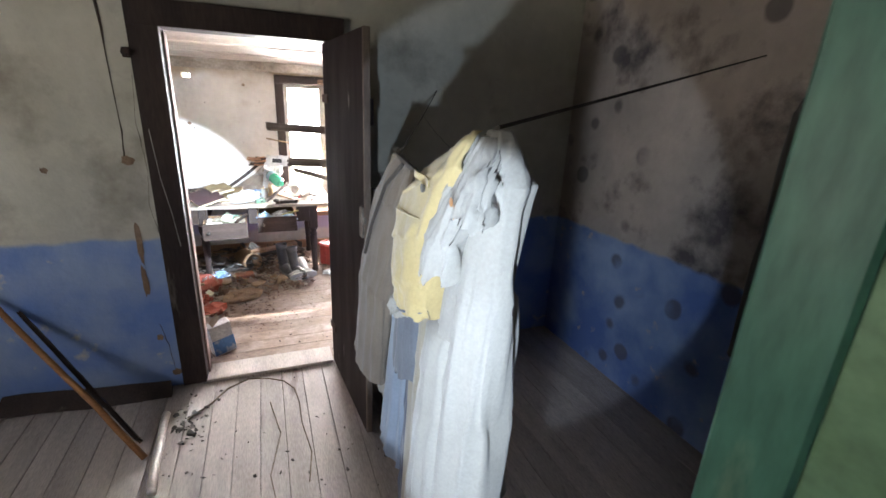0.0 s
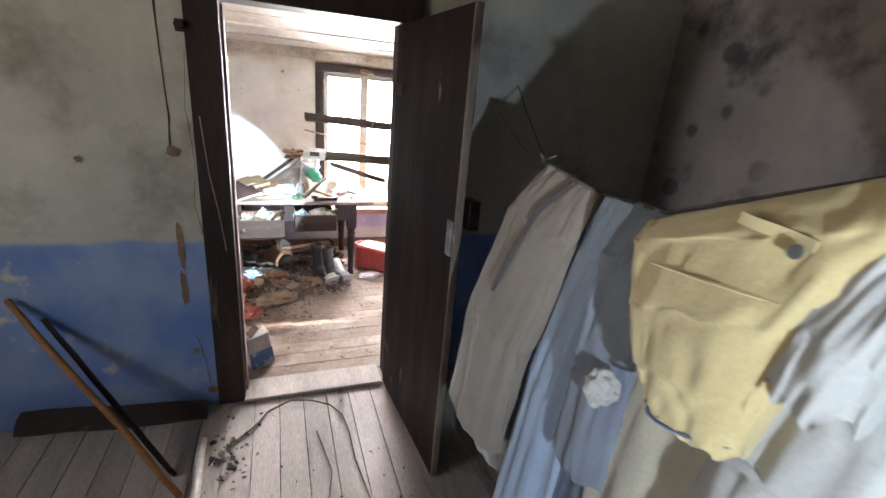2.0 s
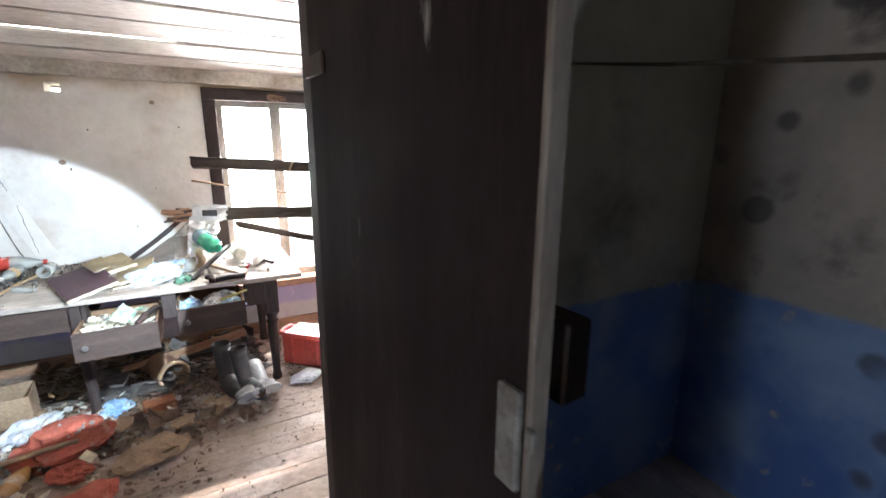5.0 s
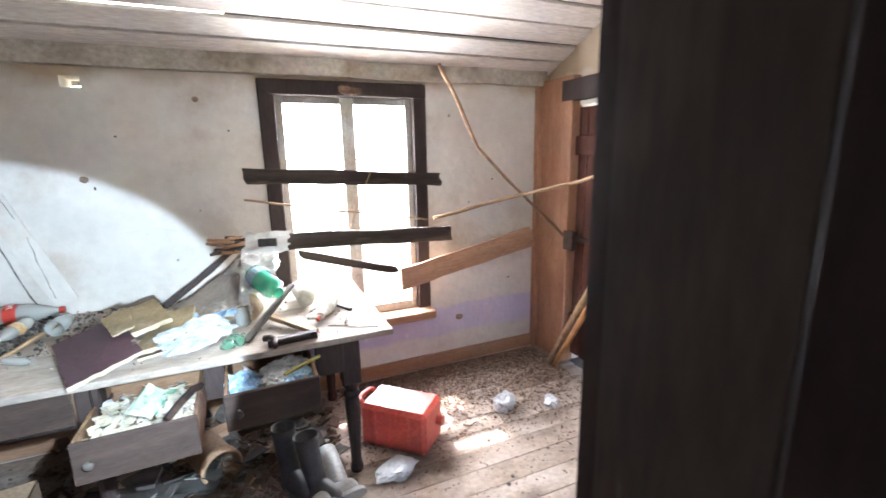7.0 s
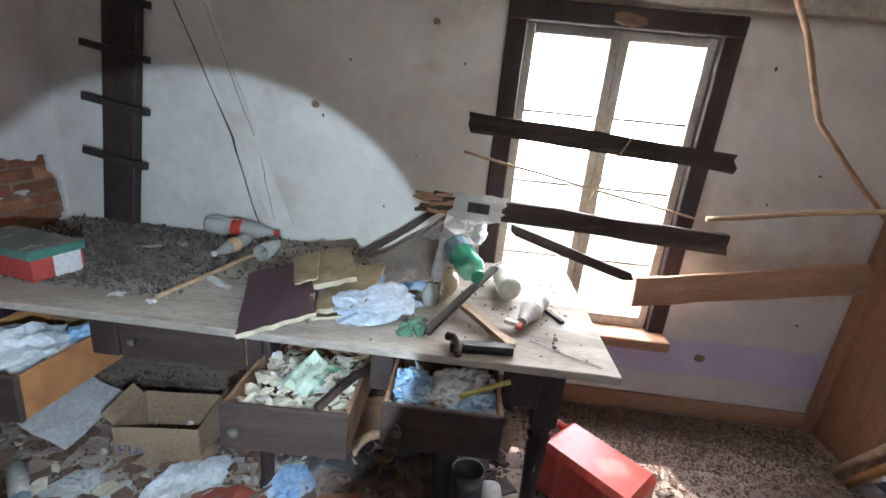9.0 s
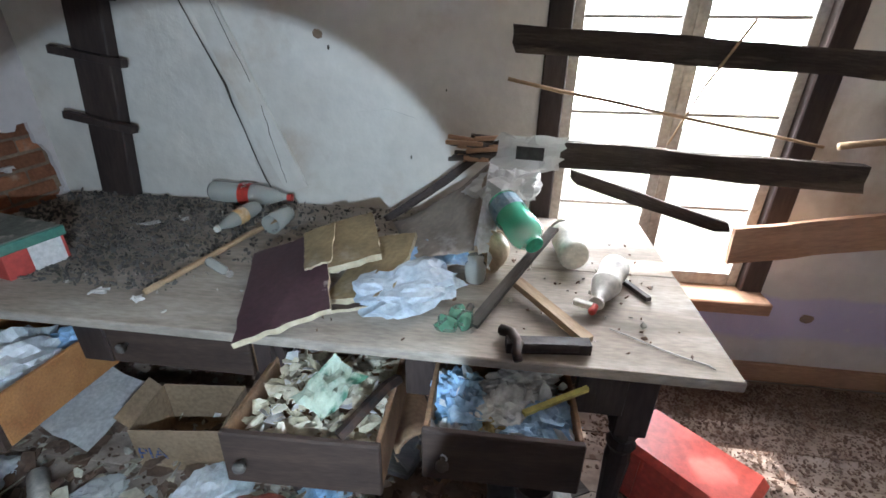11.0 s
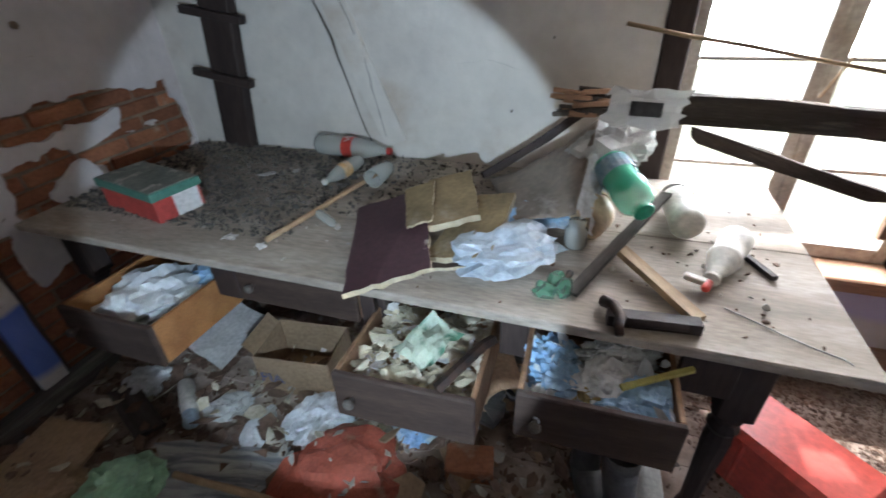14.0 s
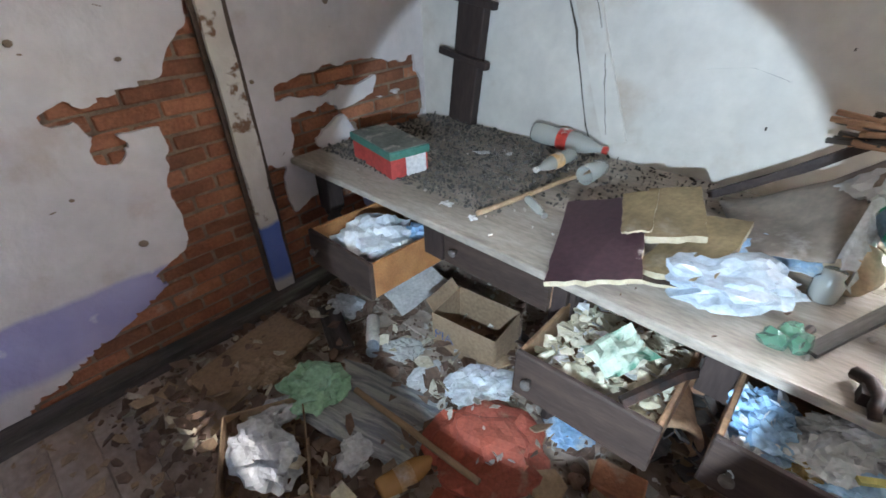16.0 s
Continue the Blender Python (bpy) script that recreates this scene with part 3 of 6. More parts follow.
for k in range(2):
    x0 = T + k * sw
    sash = part("sash", box((x0 + 0.022, 0.09, (z0 + z1) / 2), (0.044, 0.04, z1 - z0)), SASH_WHITE, win, "flaking white casement")
    part("stile", box((x0 + sw - 0.022, 0.09, (z0 + z1) / 2), (0.042, 0.04, z1 - z0)), SASH_WHITE, sash)
    part("top_rail", box((x0 + sw / 2, 0.088, z1 - 0.022), (sw - 0.09, 0.036, 0.044)), SASH_WHITE, sash)
    part("bottom_rail", box((x0 + sw / 2, 0.088, z0 + 0.03), (sw - 0.09, 0.036, 0.06)), SASH_WHITE, sash)
    for q in (1.14, 0.8, 0.42):
        part("glazing_bar", box((x0 + sw / 2, 0.088, q), (sw - 0.09, 0.02, 0.014)), SASH_WHITE, sash)
    for a, b in ((1.147, z1 - 0.044), (0.807, 1.133)):
        p = part("pane", box((x0 + sw / 2, 0.09, (a + b) / 2), (sw - 0.09, 0.003, b - a), bevel=0), GLASS, sash)
        p.visible_shadow = False

solo("dry_leaves", crumple(0.14, 0.03, 0.06, 3.6, 0.6, 3, 3.2, False), material("dry_brown_leaf", (0.2, 0.12, 0.07), (0.12, 0.07, 0.045), 0.9, scale=14, fine=60, bump=0.5), pose(0.71, 5.085, 1.99, 0, 6, 0), "dry brown leaf bundle stuck on the window head", "leaves")

# ---- workbench ----
DESK = material("dusty_grey_tabletop", (0.42, 0.36, 0.3), (0.3, 0.245, 0.195), 0.8, scale=3, fine=45, stretch=(0.6, 2.5, 2), stain=(0.14, 0.11, 0.085), stain_at=(0.5, 0.72), stain_scale=3.5, bump=0.3, bump_mm=2)
DRAWER = material("black_stained_drawer_wood", (0.07, 0.046, 0.036), (0.04, 0.027, 0.022), 0.7, scale=5, fine=50, stretch=(0.5, 3, 3), stain=(0.16, 0.15, 0.14), stain_at=(0.58, 0.76), stain_scale=5, bump=0.35, bump_mm=2, gloss=0.2)
DRAWER_IN = material("brown_drawer_side", (0.3, 0.17, 0.09), (0.2, 0.11, 0.06), 0.75, scale=4, fine=50, stretch=(0.5, 3, 3), bump=0.3, bump_mm=2)
TOP = 0.785
bench = thing("workbench", pose(0, 0, 0), "long dark wooden workbench with a dusty grey top", "workbench")
part("tabletop", jitter(add_box(box((-0.705, 4.37, TOP - 0.015), (2.69, 0.5, 0.03), bevel=0.004), (-0.705, 4.862, TOP - 0.016), (2.69, 0.48, 0.028), None, 0.004), 0.003, 2), DESK, bench, "grey dusty board top with a worn front edge")
for x, y in ((0.44, 4.23), (0.44, 4.97), (-0.6, 4.25), (-1.95, 4.25), (-1.95, 4.97)):
    leg = part("leg", box((x, y, 0.63), (0.09, 0.09, 0.25), bevel=0.004), WOOD_DARK, bench)
    part("turned_foot", lathe([(0.03, 0), (0.034, 0.02), (0.026, 0.06), (0.03, 0.2), (0.038, 0.38), (0.034, 0.42), (0.043, 0.44), (0.03, 0.46), (0.044, 0.49), (0.044, 0.51)], 12), WOOD_DARK, leg).location = (x, y, 0)
for c, s in (((0.34, 4.19, 0.67), (0.13, 0.025, 0.17)), ((-0.145, 4.19, 0.67), (0.08, 0.025, 0.17)), ((-0.6, 4.19, 0.67), (0.05, 0.025, 0.17)), ((-1.15, 4.19, 0.67), (0.1, 0.025, 0.17)), ((0.44, 4.6, 0.67), (0.025, 0.66, 0.17)), ((-0.75, 5.02, 0.67), (2.35, 0.025, 0.17)), ((-1.95, 4.6, 0.67), (0.025, 0.66, 0.17))):
    part("apron", box(c, s), WOOD_DARK, bench)
for x in (-0.145, -0.6, -1.15):
    part("runner", box((x, 4.6, 0.585), (0.06, 0.8, 0.02)), WOOD_DARK, bench)


def drawer(x0, x1, y, z0, z1, depth, turn, front, label, inner=None):
    """A drawer whose front's lower left corner is at x0, y, z0."""
    w, h = x1 - x0, z1 - z0
    d = thing("drawer", pose((x0 + x1) / 2, y, z0, *turn), label, "drawer", "workbench drawers")
    inner = inner or DRAWER_IN
    f = part("front", box((0, 0.01, h / 2), (w, 0.02, h), bevel=0.004), front, d, "dark front board")
    part("side", box((-w / 2 + 0.008, depth / 2 + 0.02, h / 2), (0.014, depth, h - 0.006)), inner, d)
    part("side", box((w / 2 - 0.008, depth / 2 + 0.02, h / 2), (0.014, depth, h - 0.006)), inner, d)
    part("back", box((0, depth + 0.012, h / 2), (w - 0.034, 0.012, h - 0.02)), DRAWER_IN, d)
    part("bottom", box((0, depth / 2 + 0.02, 0.008), (w - 0.034, depth - 0.01, 0.008)), DRAWER_IN, d)
    knob = [(0.006, 0), (0.007, 0.012), (0.015, 0.018), (0.016, 0.026), (0.01, 0.033)]
    o = part("knob", lathe(knob, 12), WOOD_GREY, f, "turned wooden knob", True)
    o.matrix_local = pose(-w * 0.36, 0, h * 0.5, 90, 0, 0)
    return d


drawer(-0.1, 0.265, 3.955, 0.548, 0.7, 0.5, (-1, 0, 1), DRAWER, "pulled-out black drawer full of crumpled plastic and rags")
drawer(-0.575, -0.19, 3.91, 0.51, 0.665, 0.5, (-3, 0, 2), DRAWER, "pulled-out black drawer full of torn paper scraps")
drawer(-1.08, -0.63, 4.165, 0.6, 0.75, 0.45, (0, 0, 0), DRAWER, "closed black drawer with a wooden knob")
drawer(-1.6, -1.2, 3.9, 0.5, 0.66, 0.5, (-2, 0, 0), DRAWER, "pulled-out drawer heaped with clear plastic", WOOD_ORANGE)
# ---- boards, poles and fixed odds and ends ----
def board(name, a, b, width, thick, mat, label, category, seed=1.0, roll=90, rough=0.008, ragged=0.03, group=""):
    ob = solo(name, plank(span(a, b), width, thick, rough, seed, 18, ragged), mat, along(a, b, roll), label, category, group)
    return ob


# weathered wood, its colour darkened for boards backlit by the window
WOOD_BACKLIT = material("backlit_weathered_board", (0.075, 0.056, 0.045), (0.035, 0.027, 0.023), 0.9, scale=5, fine=60, stretch=(0.4, 3, 3), stain=(0.2, 0.15, 0.11), stain_at=(0.58, 0.74), bump=0.8, bump_mm=6, gloss=0.25)
board("window_board", (0.055, 4.99, 1.497), (1.262, 4.985, 1.425), 0.088, 0.03, WOOD_BACKLIT, "weathered grey board nailed across the window", "board", 1.3, group="boards across the window")
board("window_board", (-0.09, 4.99, 1.108), (1.34, 4.985, 1.05), 0.095, 0.035, WOOD_BACKLIT, "thick weathered board with a broken end across the window", "board", 4.1, ragged=0.06, group="boards across the window")
ends = thing("splintered_end", pose(-0.07, 4.955, 1.1), "reddish splinters at the broken end of a board", "splinters")
for k in range(18):
    at = (rnd.uniform(-0.05, 0.05), rnd.uniform(-0.01, 0.03), rnd.uniform(-0.035, 0.065))
    part("splinter", box(at, (rnd.uniform(0.07, 0.15), 0.014, 0.017), pose(0, 0, 0, 0, rnd.uniform(-8, 8), rnd.uniform(-5, 5)), bevel=0.003), WOOD_RED_X if k % 3 else WOOD_GREY, ends)
board("window_board", (0.33, 4.985, 1.005), (0.93, 4.985, 0.828), 0.05, 0.02, WOOD_BACKLIT, "split weathered slat hanging across the window", "board", 6.2, ragged=0.06, group="boards across the window")
board("fallen_plank", (0.95, 4.96, 0.765), (2.0, 4.96, 0.965), 0.145, 0.022, WOOD_RED_X, "bare reddish plank leaning across the wall by the window", "plank", 2.2)


def pole(name, pts, r, mat, label, category, taper=0.8, seed=0, sides=8):
    pts = [Vector(p) for p in pts]
    fine = []
    for a, b in zip(pts, pts[1:]):
        for i in range(6):
            p = a.lerp(b, i / 6)
            fine.append(p + noise.noise_vector(p * 4 + Vector((seed, 0, 0))) * r * 0.7)
    fine.append(pts[-1])
    o = fine[0].copy()
    return solo(name, tube([p - o for p in fine], r, sides, taper=taper, rough=0.3), mat, Matrix.Translation(o), label, category, smooth=True)


pole("thin_stick", [(0.04, 4.965, 1.361), (1.154, 4.965, 1.162)], 0.007, WOOD_POLE, "thin bare stick lying across the window boards", "stick")
pole("twig", [(0.82, 4.965, 1.556), (0.71, 4.96, 1.35), (0.636, 4.965, 1.15)], 0.005, WOOD_POLE, "thin crooked twig caught in the window boards", "twig")
pole("long_pole", [(1.21, 4.97, 1.165), (1.7, 4.9, 1.27), (2.1, 4.55, 1.4), (2.12, 4.0, 1.55)], 0.014, WOOD_POLE, "long peeled pole leaning into the corner", "pole")
pole("hanging_root", [(1.26, 4.95, 2.15), (1.3, 4.9, 2.03), (1.51, 4.9, 1.634), (1.76, 4.88, 1.377), (2.12, 4.74, 1.0)], 0.013, material("brown_bark", (0.3, 0.17, 0.09), (0.18, 0.1, 0.055), 0.85, scale=12, fine=60, bump=0.5), "brown hanging root curving down to the door bolt", "root")
pole("leaning_pole", [(2.06, 4.77, 0.01), (2.13, 3.88, 1.69)], 0.022, WOOD_POLE, "peeled pole leaning on the plank door", "pole", 0.9)
pole("leaning_pole", [(2.04, 4.68, 0.02), (2.13, 3.93, 1.45)], 0.02, WOOD_ORANGE, "reddish pole leaning on the plank door", "pole", 0.9, 3)

# black upright with pegs on the far wall
rack = thing("peg_rack", pose(-1.785, 5.085, 0.79, 0, 7.6, 0), "black timber upright with short cross pegs on the wall", "rack")
part("upright", jitter(box((0, 0, 0.66), (0.17, 0.06, 1.32), bevel=0.005), 0.003), WOOD_DARK, rack)
for z in (0.35, 0.62, 0.87, 1.11):
    part("peg", jitter(box((0, -0.045, z), (0.33, 0.04, 0.034), pose(0, 0, 0, 0, rnd.uniform(-3, 3), 0), bevel=0.004), 0.004), WOOD_DARK, rack)
# limewashed brace let into the far wall
o = structure("trim_brace", plank(1.3, 0.11, 0.02, 0.006, 8, 16), WALL_B, "limewashed diagonal timber brace in the wall")
o.matrix_world = along((-1.36, FAR - 0.004, 2.06), (-0.88, FAR - 0.004, 0.82), 90)
MORTAR_DARK_B = material("dark_gap_earth", (0.06, 0.04, 0.03), (0.12, 0.075, 0.05), 0.95, scale=14, fine=60, bump=0.6)
# post in the west wall, white above and blue below
POST = painted_wall("flaked_post_paint", (0.72, 0.67, 0.6), (0.58, 0.5, 0.42), (0.1, 0.16, 0.5), (0.2, 0.26, 0.55), 0.45, stain=(0.2, 0.11, 0.06), stain_at=(0.56, 0.62), band=0.12, flake=9.0)
p = plank(2.9, 0.1, 0.05, 0.01, 11, 40)
o = structure("trim_wall_post", p, POST, "flaking white wall post with a blue foot")
for v in o.data.vertices:
    x, y, z = v.co
    v.co = (z, y, x)
o.matrix_world = pose(LEFT + 0.0, 3.96, 0.02)
for k, y in enumerate((3.9, 4.025)):
    o = structure("trim_post_gap", jitter(box((LEFT - 0.004, y, 1.2), (0.016, 0.022, 2.4), bevel=0), 0.006, 7), MORTAR_DARK_B, "dark gap beside the wall post")

# iron hook, wires and the crack by the doorway
hook = thing("iron_hook", pose(-0.606, PART, 2.0), "black iron pin in the wall by the door frame", "hook")
part("pin", tube([(0, 0.02, 0), (0, -0.05, 0)], 0.02, 10), IRON, hook)
part("plate", box((0.03, -0.012, 0), (0.1, 0.02, 0.05)), IRON, hook)
solo("loose_wire", tube([(-0.56, 2.354, 1.62), (-0.54, 2.353, 1.35), (-0.51, 2.353, 1.15), (-0.49, 2.353, 0.95)], 0.0025, 5), IRON_PALE, pose(0, 0, 0), "thin pale wire hanging on the door jamb", "wire")


def crack(pts, width, parent, seed=0, wall_y=PART):
    """A thin jagged fissure on a wall facing -y."""
    bm = bmesh.new()
    fine = []
    for (x0, z0), (x1, z1) in zip(pts, pts[1:]):
        for i in range(6):
            t = i / 6
            j = noise.noise(Vector((x0 * 30 + i, z0 * 30, seed)))
            fine.append((x0 + (x1 - x0) * t + 0.008 * j, z0 + (z1 - z0) * t, width * (0.4 + abs(j) * 1.6)))
    rows = []
    for x, z, w in fine:
        rows.append([bm.verts.new((x - w / 2, wall_y - 0.0025, z)), bm.verts.new((x + w / 2, wall_y - 0.0025, z))])
    for a, b in zip(rows, rows[1:]):
        bm.faces.new((a[0], a[1], b[1], b[0]))
    return part("crack", bm, MORTAR_DARK, parent)


MORTAR_DARK = material("dark_crack_earth", (0.05, 0.04, 0.032), (0.09, 0.07, 0.055), 0.95, scale=30, fine=90, bump=0.5)
crack([(-0.71, 2.7), (-0.70, 2.0), (-0.69, 1.6), (-0.7, 1.44)], 0.013, wall_partition, 1)
crack([(-0.60, 1.9), (-0.62, 1.65), (-0.60, 1.4), (-0.62, 1.2), (-0.59, 1.0)], 0.004, wall_partition, 2)
crack([(-0.67, 0.45), (-0.64, 0.3), (-0.62, 0.05)], 0.005, wall_partition, 3)
crack([(-1.30, 2.03), (-1.12, 1.55), (-1.0, 1.22), (-0.96, 0.98), (-0.93, 0.86)], 0.004, wall_north, 5, FAR - 0.0125)
crack([(-1.44, 2.0), (-1.15, 1.30), (-1.04, 0.9), (-1.0, 0.82)], 0.012, wall_north, 6, FAR - 0.0125)
crack([(-0.6, 1.2), (-0.45, 1.22), (-0.3, 1.18)], 0.003, wall_north, 7, FAR)
crack([(1.27, 1.7), (1.6, 1.62), (2.0, 1.66)], 0.003, wall_north, 8, FAR)
crack([(1.0, 1.75), (1.12, 1.62), (1.25, 1.5)], 0.005, wall_partition, 4)
for x, z, w, h in ((-0.70, 0.98, 0.03, 0.26), (-0.705, 0.74, 0.03, 0.2), (-0.685, 1.45, 0.06, 0.05), (-1.06, 1.4, 0.035, 0.03), (-0.68, 0.36, 0.035, 0.04), (-0.62, 0.1, 0.06, 0.05)):
    bm = bmesh.new()
    k = 16
    vs = []
    for i in range(k):
        w_ = 6.283 * i / k
        q = 0.5 * (1 + 0.5 * noise.noise(Vector((math.cos(w_) * 2 + x * 9, math.sin(w_) * 2, z * 7))))
        vs.append(bm.verts.new((x + q * w * math.cos(w_), PART - 0.004, z + q * h * math.sin(w_))))
    bm.faces.new(vs)
    part("plaster_loss", bm, MORTAR, wall_partition)

# nail holes, knots and chips on the far wall
for x, z, q in ((-0.15, 1.92, 0.03), (-0.72, 1.5, 0.035), (-0.68, 1.45, 0.02), (-0.55, 1.72, 0.012), (1.55, 1.24, 0.016), (1.46, 0.36, 0.045), (1.75, 1.4, 0.012), (-0.2, 1.3, 0.012), (-0.35, 1.02, 0.016), (1.9, 0.62, 0.014), (0.0, 1.75, 0.012), (1.4, 1.85, 0.02)):
    b = lathe([(q * 0.5, 0), (q * 0.4, 0.002)], 9)
    for v in b.verts:
        v.co.x *= 1 + 0.5 * math.sin(x * 40)
    o = part("wall_mark", jitter(b, q * 0.15, 40), MORTAR if q > 0.025 else MORTAR_DARK, wall_north)
    o.matrix_basis = pose(x, FAR - 0.001, z, 90, 0, 0)

# ---- things on the workbench ----
def clear(name, col, rough=0.12, alpha=0.55):
    m = bpy.data.materials.new(name)
    m.use_nodes = True
    b = m.node_tree.nodes["Principled BSDF"]
    b.inputs["Base Color"].default_value = (*col, 1)
    b.inputs["Roughness"].default_value = rough
    b.inputs["Alpha"].default_value = alpha
    b.inputs["Specular IOR Level"].default_value = 0.7
    return m


PET = clear("dusty_clear_plastic", (0.5, 0.5, 0.46), 0.25, 0.5)
PET_GREEN = clear("green_bottle_plastic", (0.1, 0.62, 0.38), 0.15, 0.6)
CAP_RED = material("faded_red_plastic", (0.55, 0.05, 0.03), (0.4, 0.04, 0.03), 0.45, scale=10, fine=60, bump=0.1)
CAP_GREEN = material("green_plastic_cap", (0.02, 0.5, 0.28), None, 0.4, scale=10, fine=60, bump=0.1)
WHITE_PL = material("dusty_white_plastic", (0.72, 0.68, 0.62), (0.58, 0.53, 0.46), 0.5, scale=8, fine=60, stain=(0.4, 0.33, 0.25), stain_at=(0.62, 0.78), bump=0.15, bump_mm=1)
PEACH_PL = material("yellowed_plastic", (0.68, 0.52, 0.34), (0.55, 0.4, 0.26), 0.5, scale=8, fine=60, bump=0.15, bump_mm=1)
LABEL_BLUE = material("faded_blue_label", (0.12, 0.25, 0.36), (0.3, 0.4, 0.45), 0.6, scale=20, fine=80, bump=0.1)
LABEL_ORANGE = material("faded_orange_label", (0.6, 0.32, 0.08), (0.5, 0.4, 0.3), 0.6, scale=20, fine=80, bump=0.1)
BAG_CLEAR = clear("dusty_clear_film", (0.66, 0.66, 0.64), 0.3, 0.62)
BAG_WHITE = material("crumpled_white_plastic", (0.66, 0.67, 0.68), (0.52, 0.54, 0.56), 0.4, scale=6, fine=50, stain=(0.3, 0.26, 0.2), stain_at=(0.62, 0.76), stain_scale=8, bump=0.4, bump_mm=3)
BAG_BLUE = material("pale_blue_plastic", (0.24, 0.42, 0.66), (0.38, 0.53, 0.68), 0.4, scale=6, fine=50, stain=(0.6, 0.6, 0.55), stain_at=(0.55, 0.7), stain_scale=9, bump=0.4, bump_mm=3)
BAG_MILK = material("milky_plastic_bag", (0.36, 0.42, 0.48), (0.46, 0.49, 0.51), 0.35, scale=5, fine=50, bump=0.4, bump_mm=4)
BAG_GREEN = material("pale_green_plastic_bag", (0.33, 0.6, 0.37), (0.42, 0.66, 0.46), 0.45, scale=6, fine=50, bump=0.4, bump_mm=3)
RAG_RED = material("dirty_red_cloth", (0.42, 0.09, 0.05), (0.3, 0.08, 0.05), 0.9, scale=6, fine=80, stain=(0.36, 0.25, 0.17), stain_at=(0.58, 0.72), stain_scale=6, bump=0.5, bump_mm=4)
RAG_OCHRE = material("ochre_rag", (0.42, 0.32, 0.14), (0.3, 0.22, 0.1), 0.9, scale=8, fine=80, bump=0.4)
PAPER = material("yellowed_paper", (0.62, 0.57, 0.45), (0.5, 0.43, 0.3), 0.85, scale=9, fine=60, stain=(0.22, 0.17, 0.11), stain_at=(0.6, 0.74), stain_scale=7, bump=0.2, bump_mm=1)
CARD = material("brown_cardboard", (0.38, 0.26, 0.16), (0.3, 0.2, 0.12), 0.9, scale=5, fine=60, stain=(0.15, 0.1, 0.07), stain_at=(0.6, 0.76), bump=0.3, bump_mm=2)
BOX_GREEN = material("dusty_green_card", (0.04, 0.16, 0.12), (0.08, 0.2, 0.15), 0.7, scale=8, fine=60, bump=0.2, bump_mm=1)
BOX_RED = material("dusty_red_card", (0.5, 0.06, 0.045), (0.4, 0.05, 0.04), 0.7, scale=8, fine=60, bump=0.2, bump_mm=1)
LID_DUST = material("dust_covered_lid", (0.2, 0.2, 0.17), (0.1, 0.11, 0.09), 0.95, scale=8, fine=70, stain=(0.36, 0.33, 0.28), stain_at=(0.52, 0.62), stain_scale=14, bump=0.6, bump_mm=4)
PAINT_WHITE = material("white_card", (0.72, 0.7, 0.68), (0.6, 0.58, 0.56), 0.7, scale=8, fine=60, bump=0.15, bump_mm=1)

bx = thing("shoe_box", pose(-1.63, 4.396, TOP, 0, 0, -11.3), "dusty red and white shoe box with a green lid", "box")
part("body", box((0, 0, 0.045), (0.358, 0.185, 0.09), bevel=0.002), BOX_RED, bx)
part("end_label", box((0.181, 0.03, 0.045), (0.003, 0.1, 0.086), bevel=0), PAINT_WHITE, bx, "white end label")
lid = part("lid", box((0, 0, 0.104), (0.374, 0.2, 0.034), bevel=0.003), BOX_GREEN, bx, "dark green lid")
part("dust", jitter(box((0, 0, 0.1225), (0.36, 0.188, 0.004), bevel=0.001), 0.001, 20), LID_DUST, lid)


def bottle(name, a, b, r, mat, cap_mat, label, neck=0.32, band=None, waist=0.0, cap_r=0.3, category="bottle"):
    """A bottle lying from its base a to its cap b."""
    h = span(a, b)
    o = thing(name, along(a, b) @ pose(0, 0, 0, 0, 90, 0), label, category)
    w = 1 - waist
    prof = [(0.3 * r, 0.012), (0.8 * r, 0), (r, 0.04 * h), (r, 0.2 * h), (w * r, 0.3 * h), (w * r, 0.5 * h), (r, (0.62 - neck / 4) * h), (r * 0.95, (1 - neck) * h), (r * 0.7, (1 - neck * 0.6) * h), (r * 0.33, (1 - neck * 0.25) * h), (r * cap_r, h * 0.965)]
    body = part("body", lathe(prof, 20), mat, o, "", True)
    part("cap", lathe([(r * cap_r * 1.15, h * 0.95), (r * cap_r * 1.2, h * 0.955), (r * cap_r * 1.2, h), (r * cap_r, h * 1.004)], 14), cap_mat, o, "screw cap")
    if band:
        m, z0, z1 = band
        part("label_band", lathe([(r * 1.012, z0 * h), (r * 1.015, (z0 + z1) / 2 * h), (r * 1.012, z1 * h)], 20, cap=False), m, body)
    return o


cola = bottle("plastic_bottle", (-1.27, 5.035, TOP + 0.06), (-0.89, 5.045, TOP + 0.045), 0.05, PET, CAP_RED, "dusty clear two-litre bottle with a red band, lying by the wall", 0.36, (CAP_RED, 0.38, 0.52), 0.06)
sc = [(0.0505 * math.cos(2.2 + 0.13 * i), 0.0505 * math.sin(2.2 + 0.13 * i), 0.171 + 0.014 * math.sin(i * 1.9)) for i in range(14)]
part("white_mark", tube(sc, 0.0022, 5), WHITE_PL, cola, "white wavy mark on the red band")
bottle("small_bottle", (-1.0, 4.93, TOP + 0.036), (-1.03, 4.68, TOP + 0.034), 0.034, PET, WHITE_PL, "small dusty bottle with an orange label, lying on the bench", 0.4, (LABEL_ORANGE, 0.36, 0.58))
cup = thing("plastic_cup", along((-0.83, 4.88, TOP + 0.04), (-0.85, 4.70, TOP + 0.036)) @ pose(0, 0, 0, 0, 90, 0), "dusty translucent cup lying on its side", "cup")
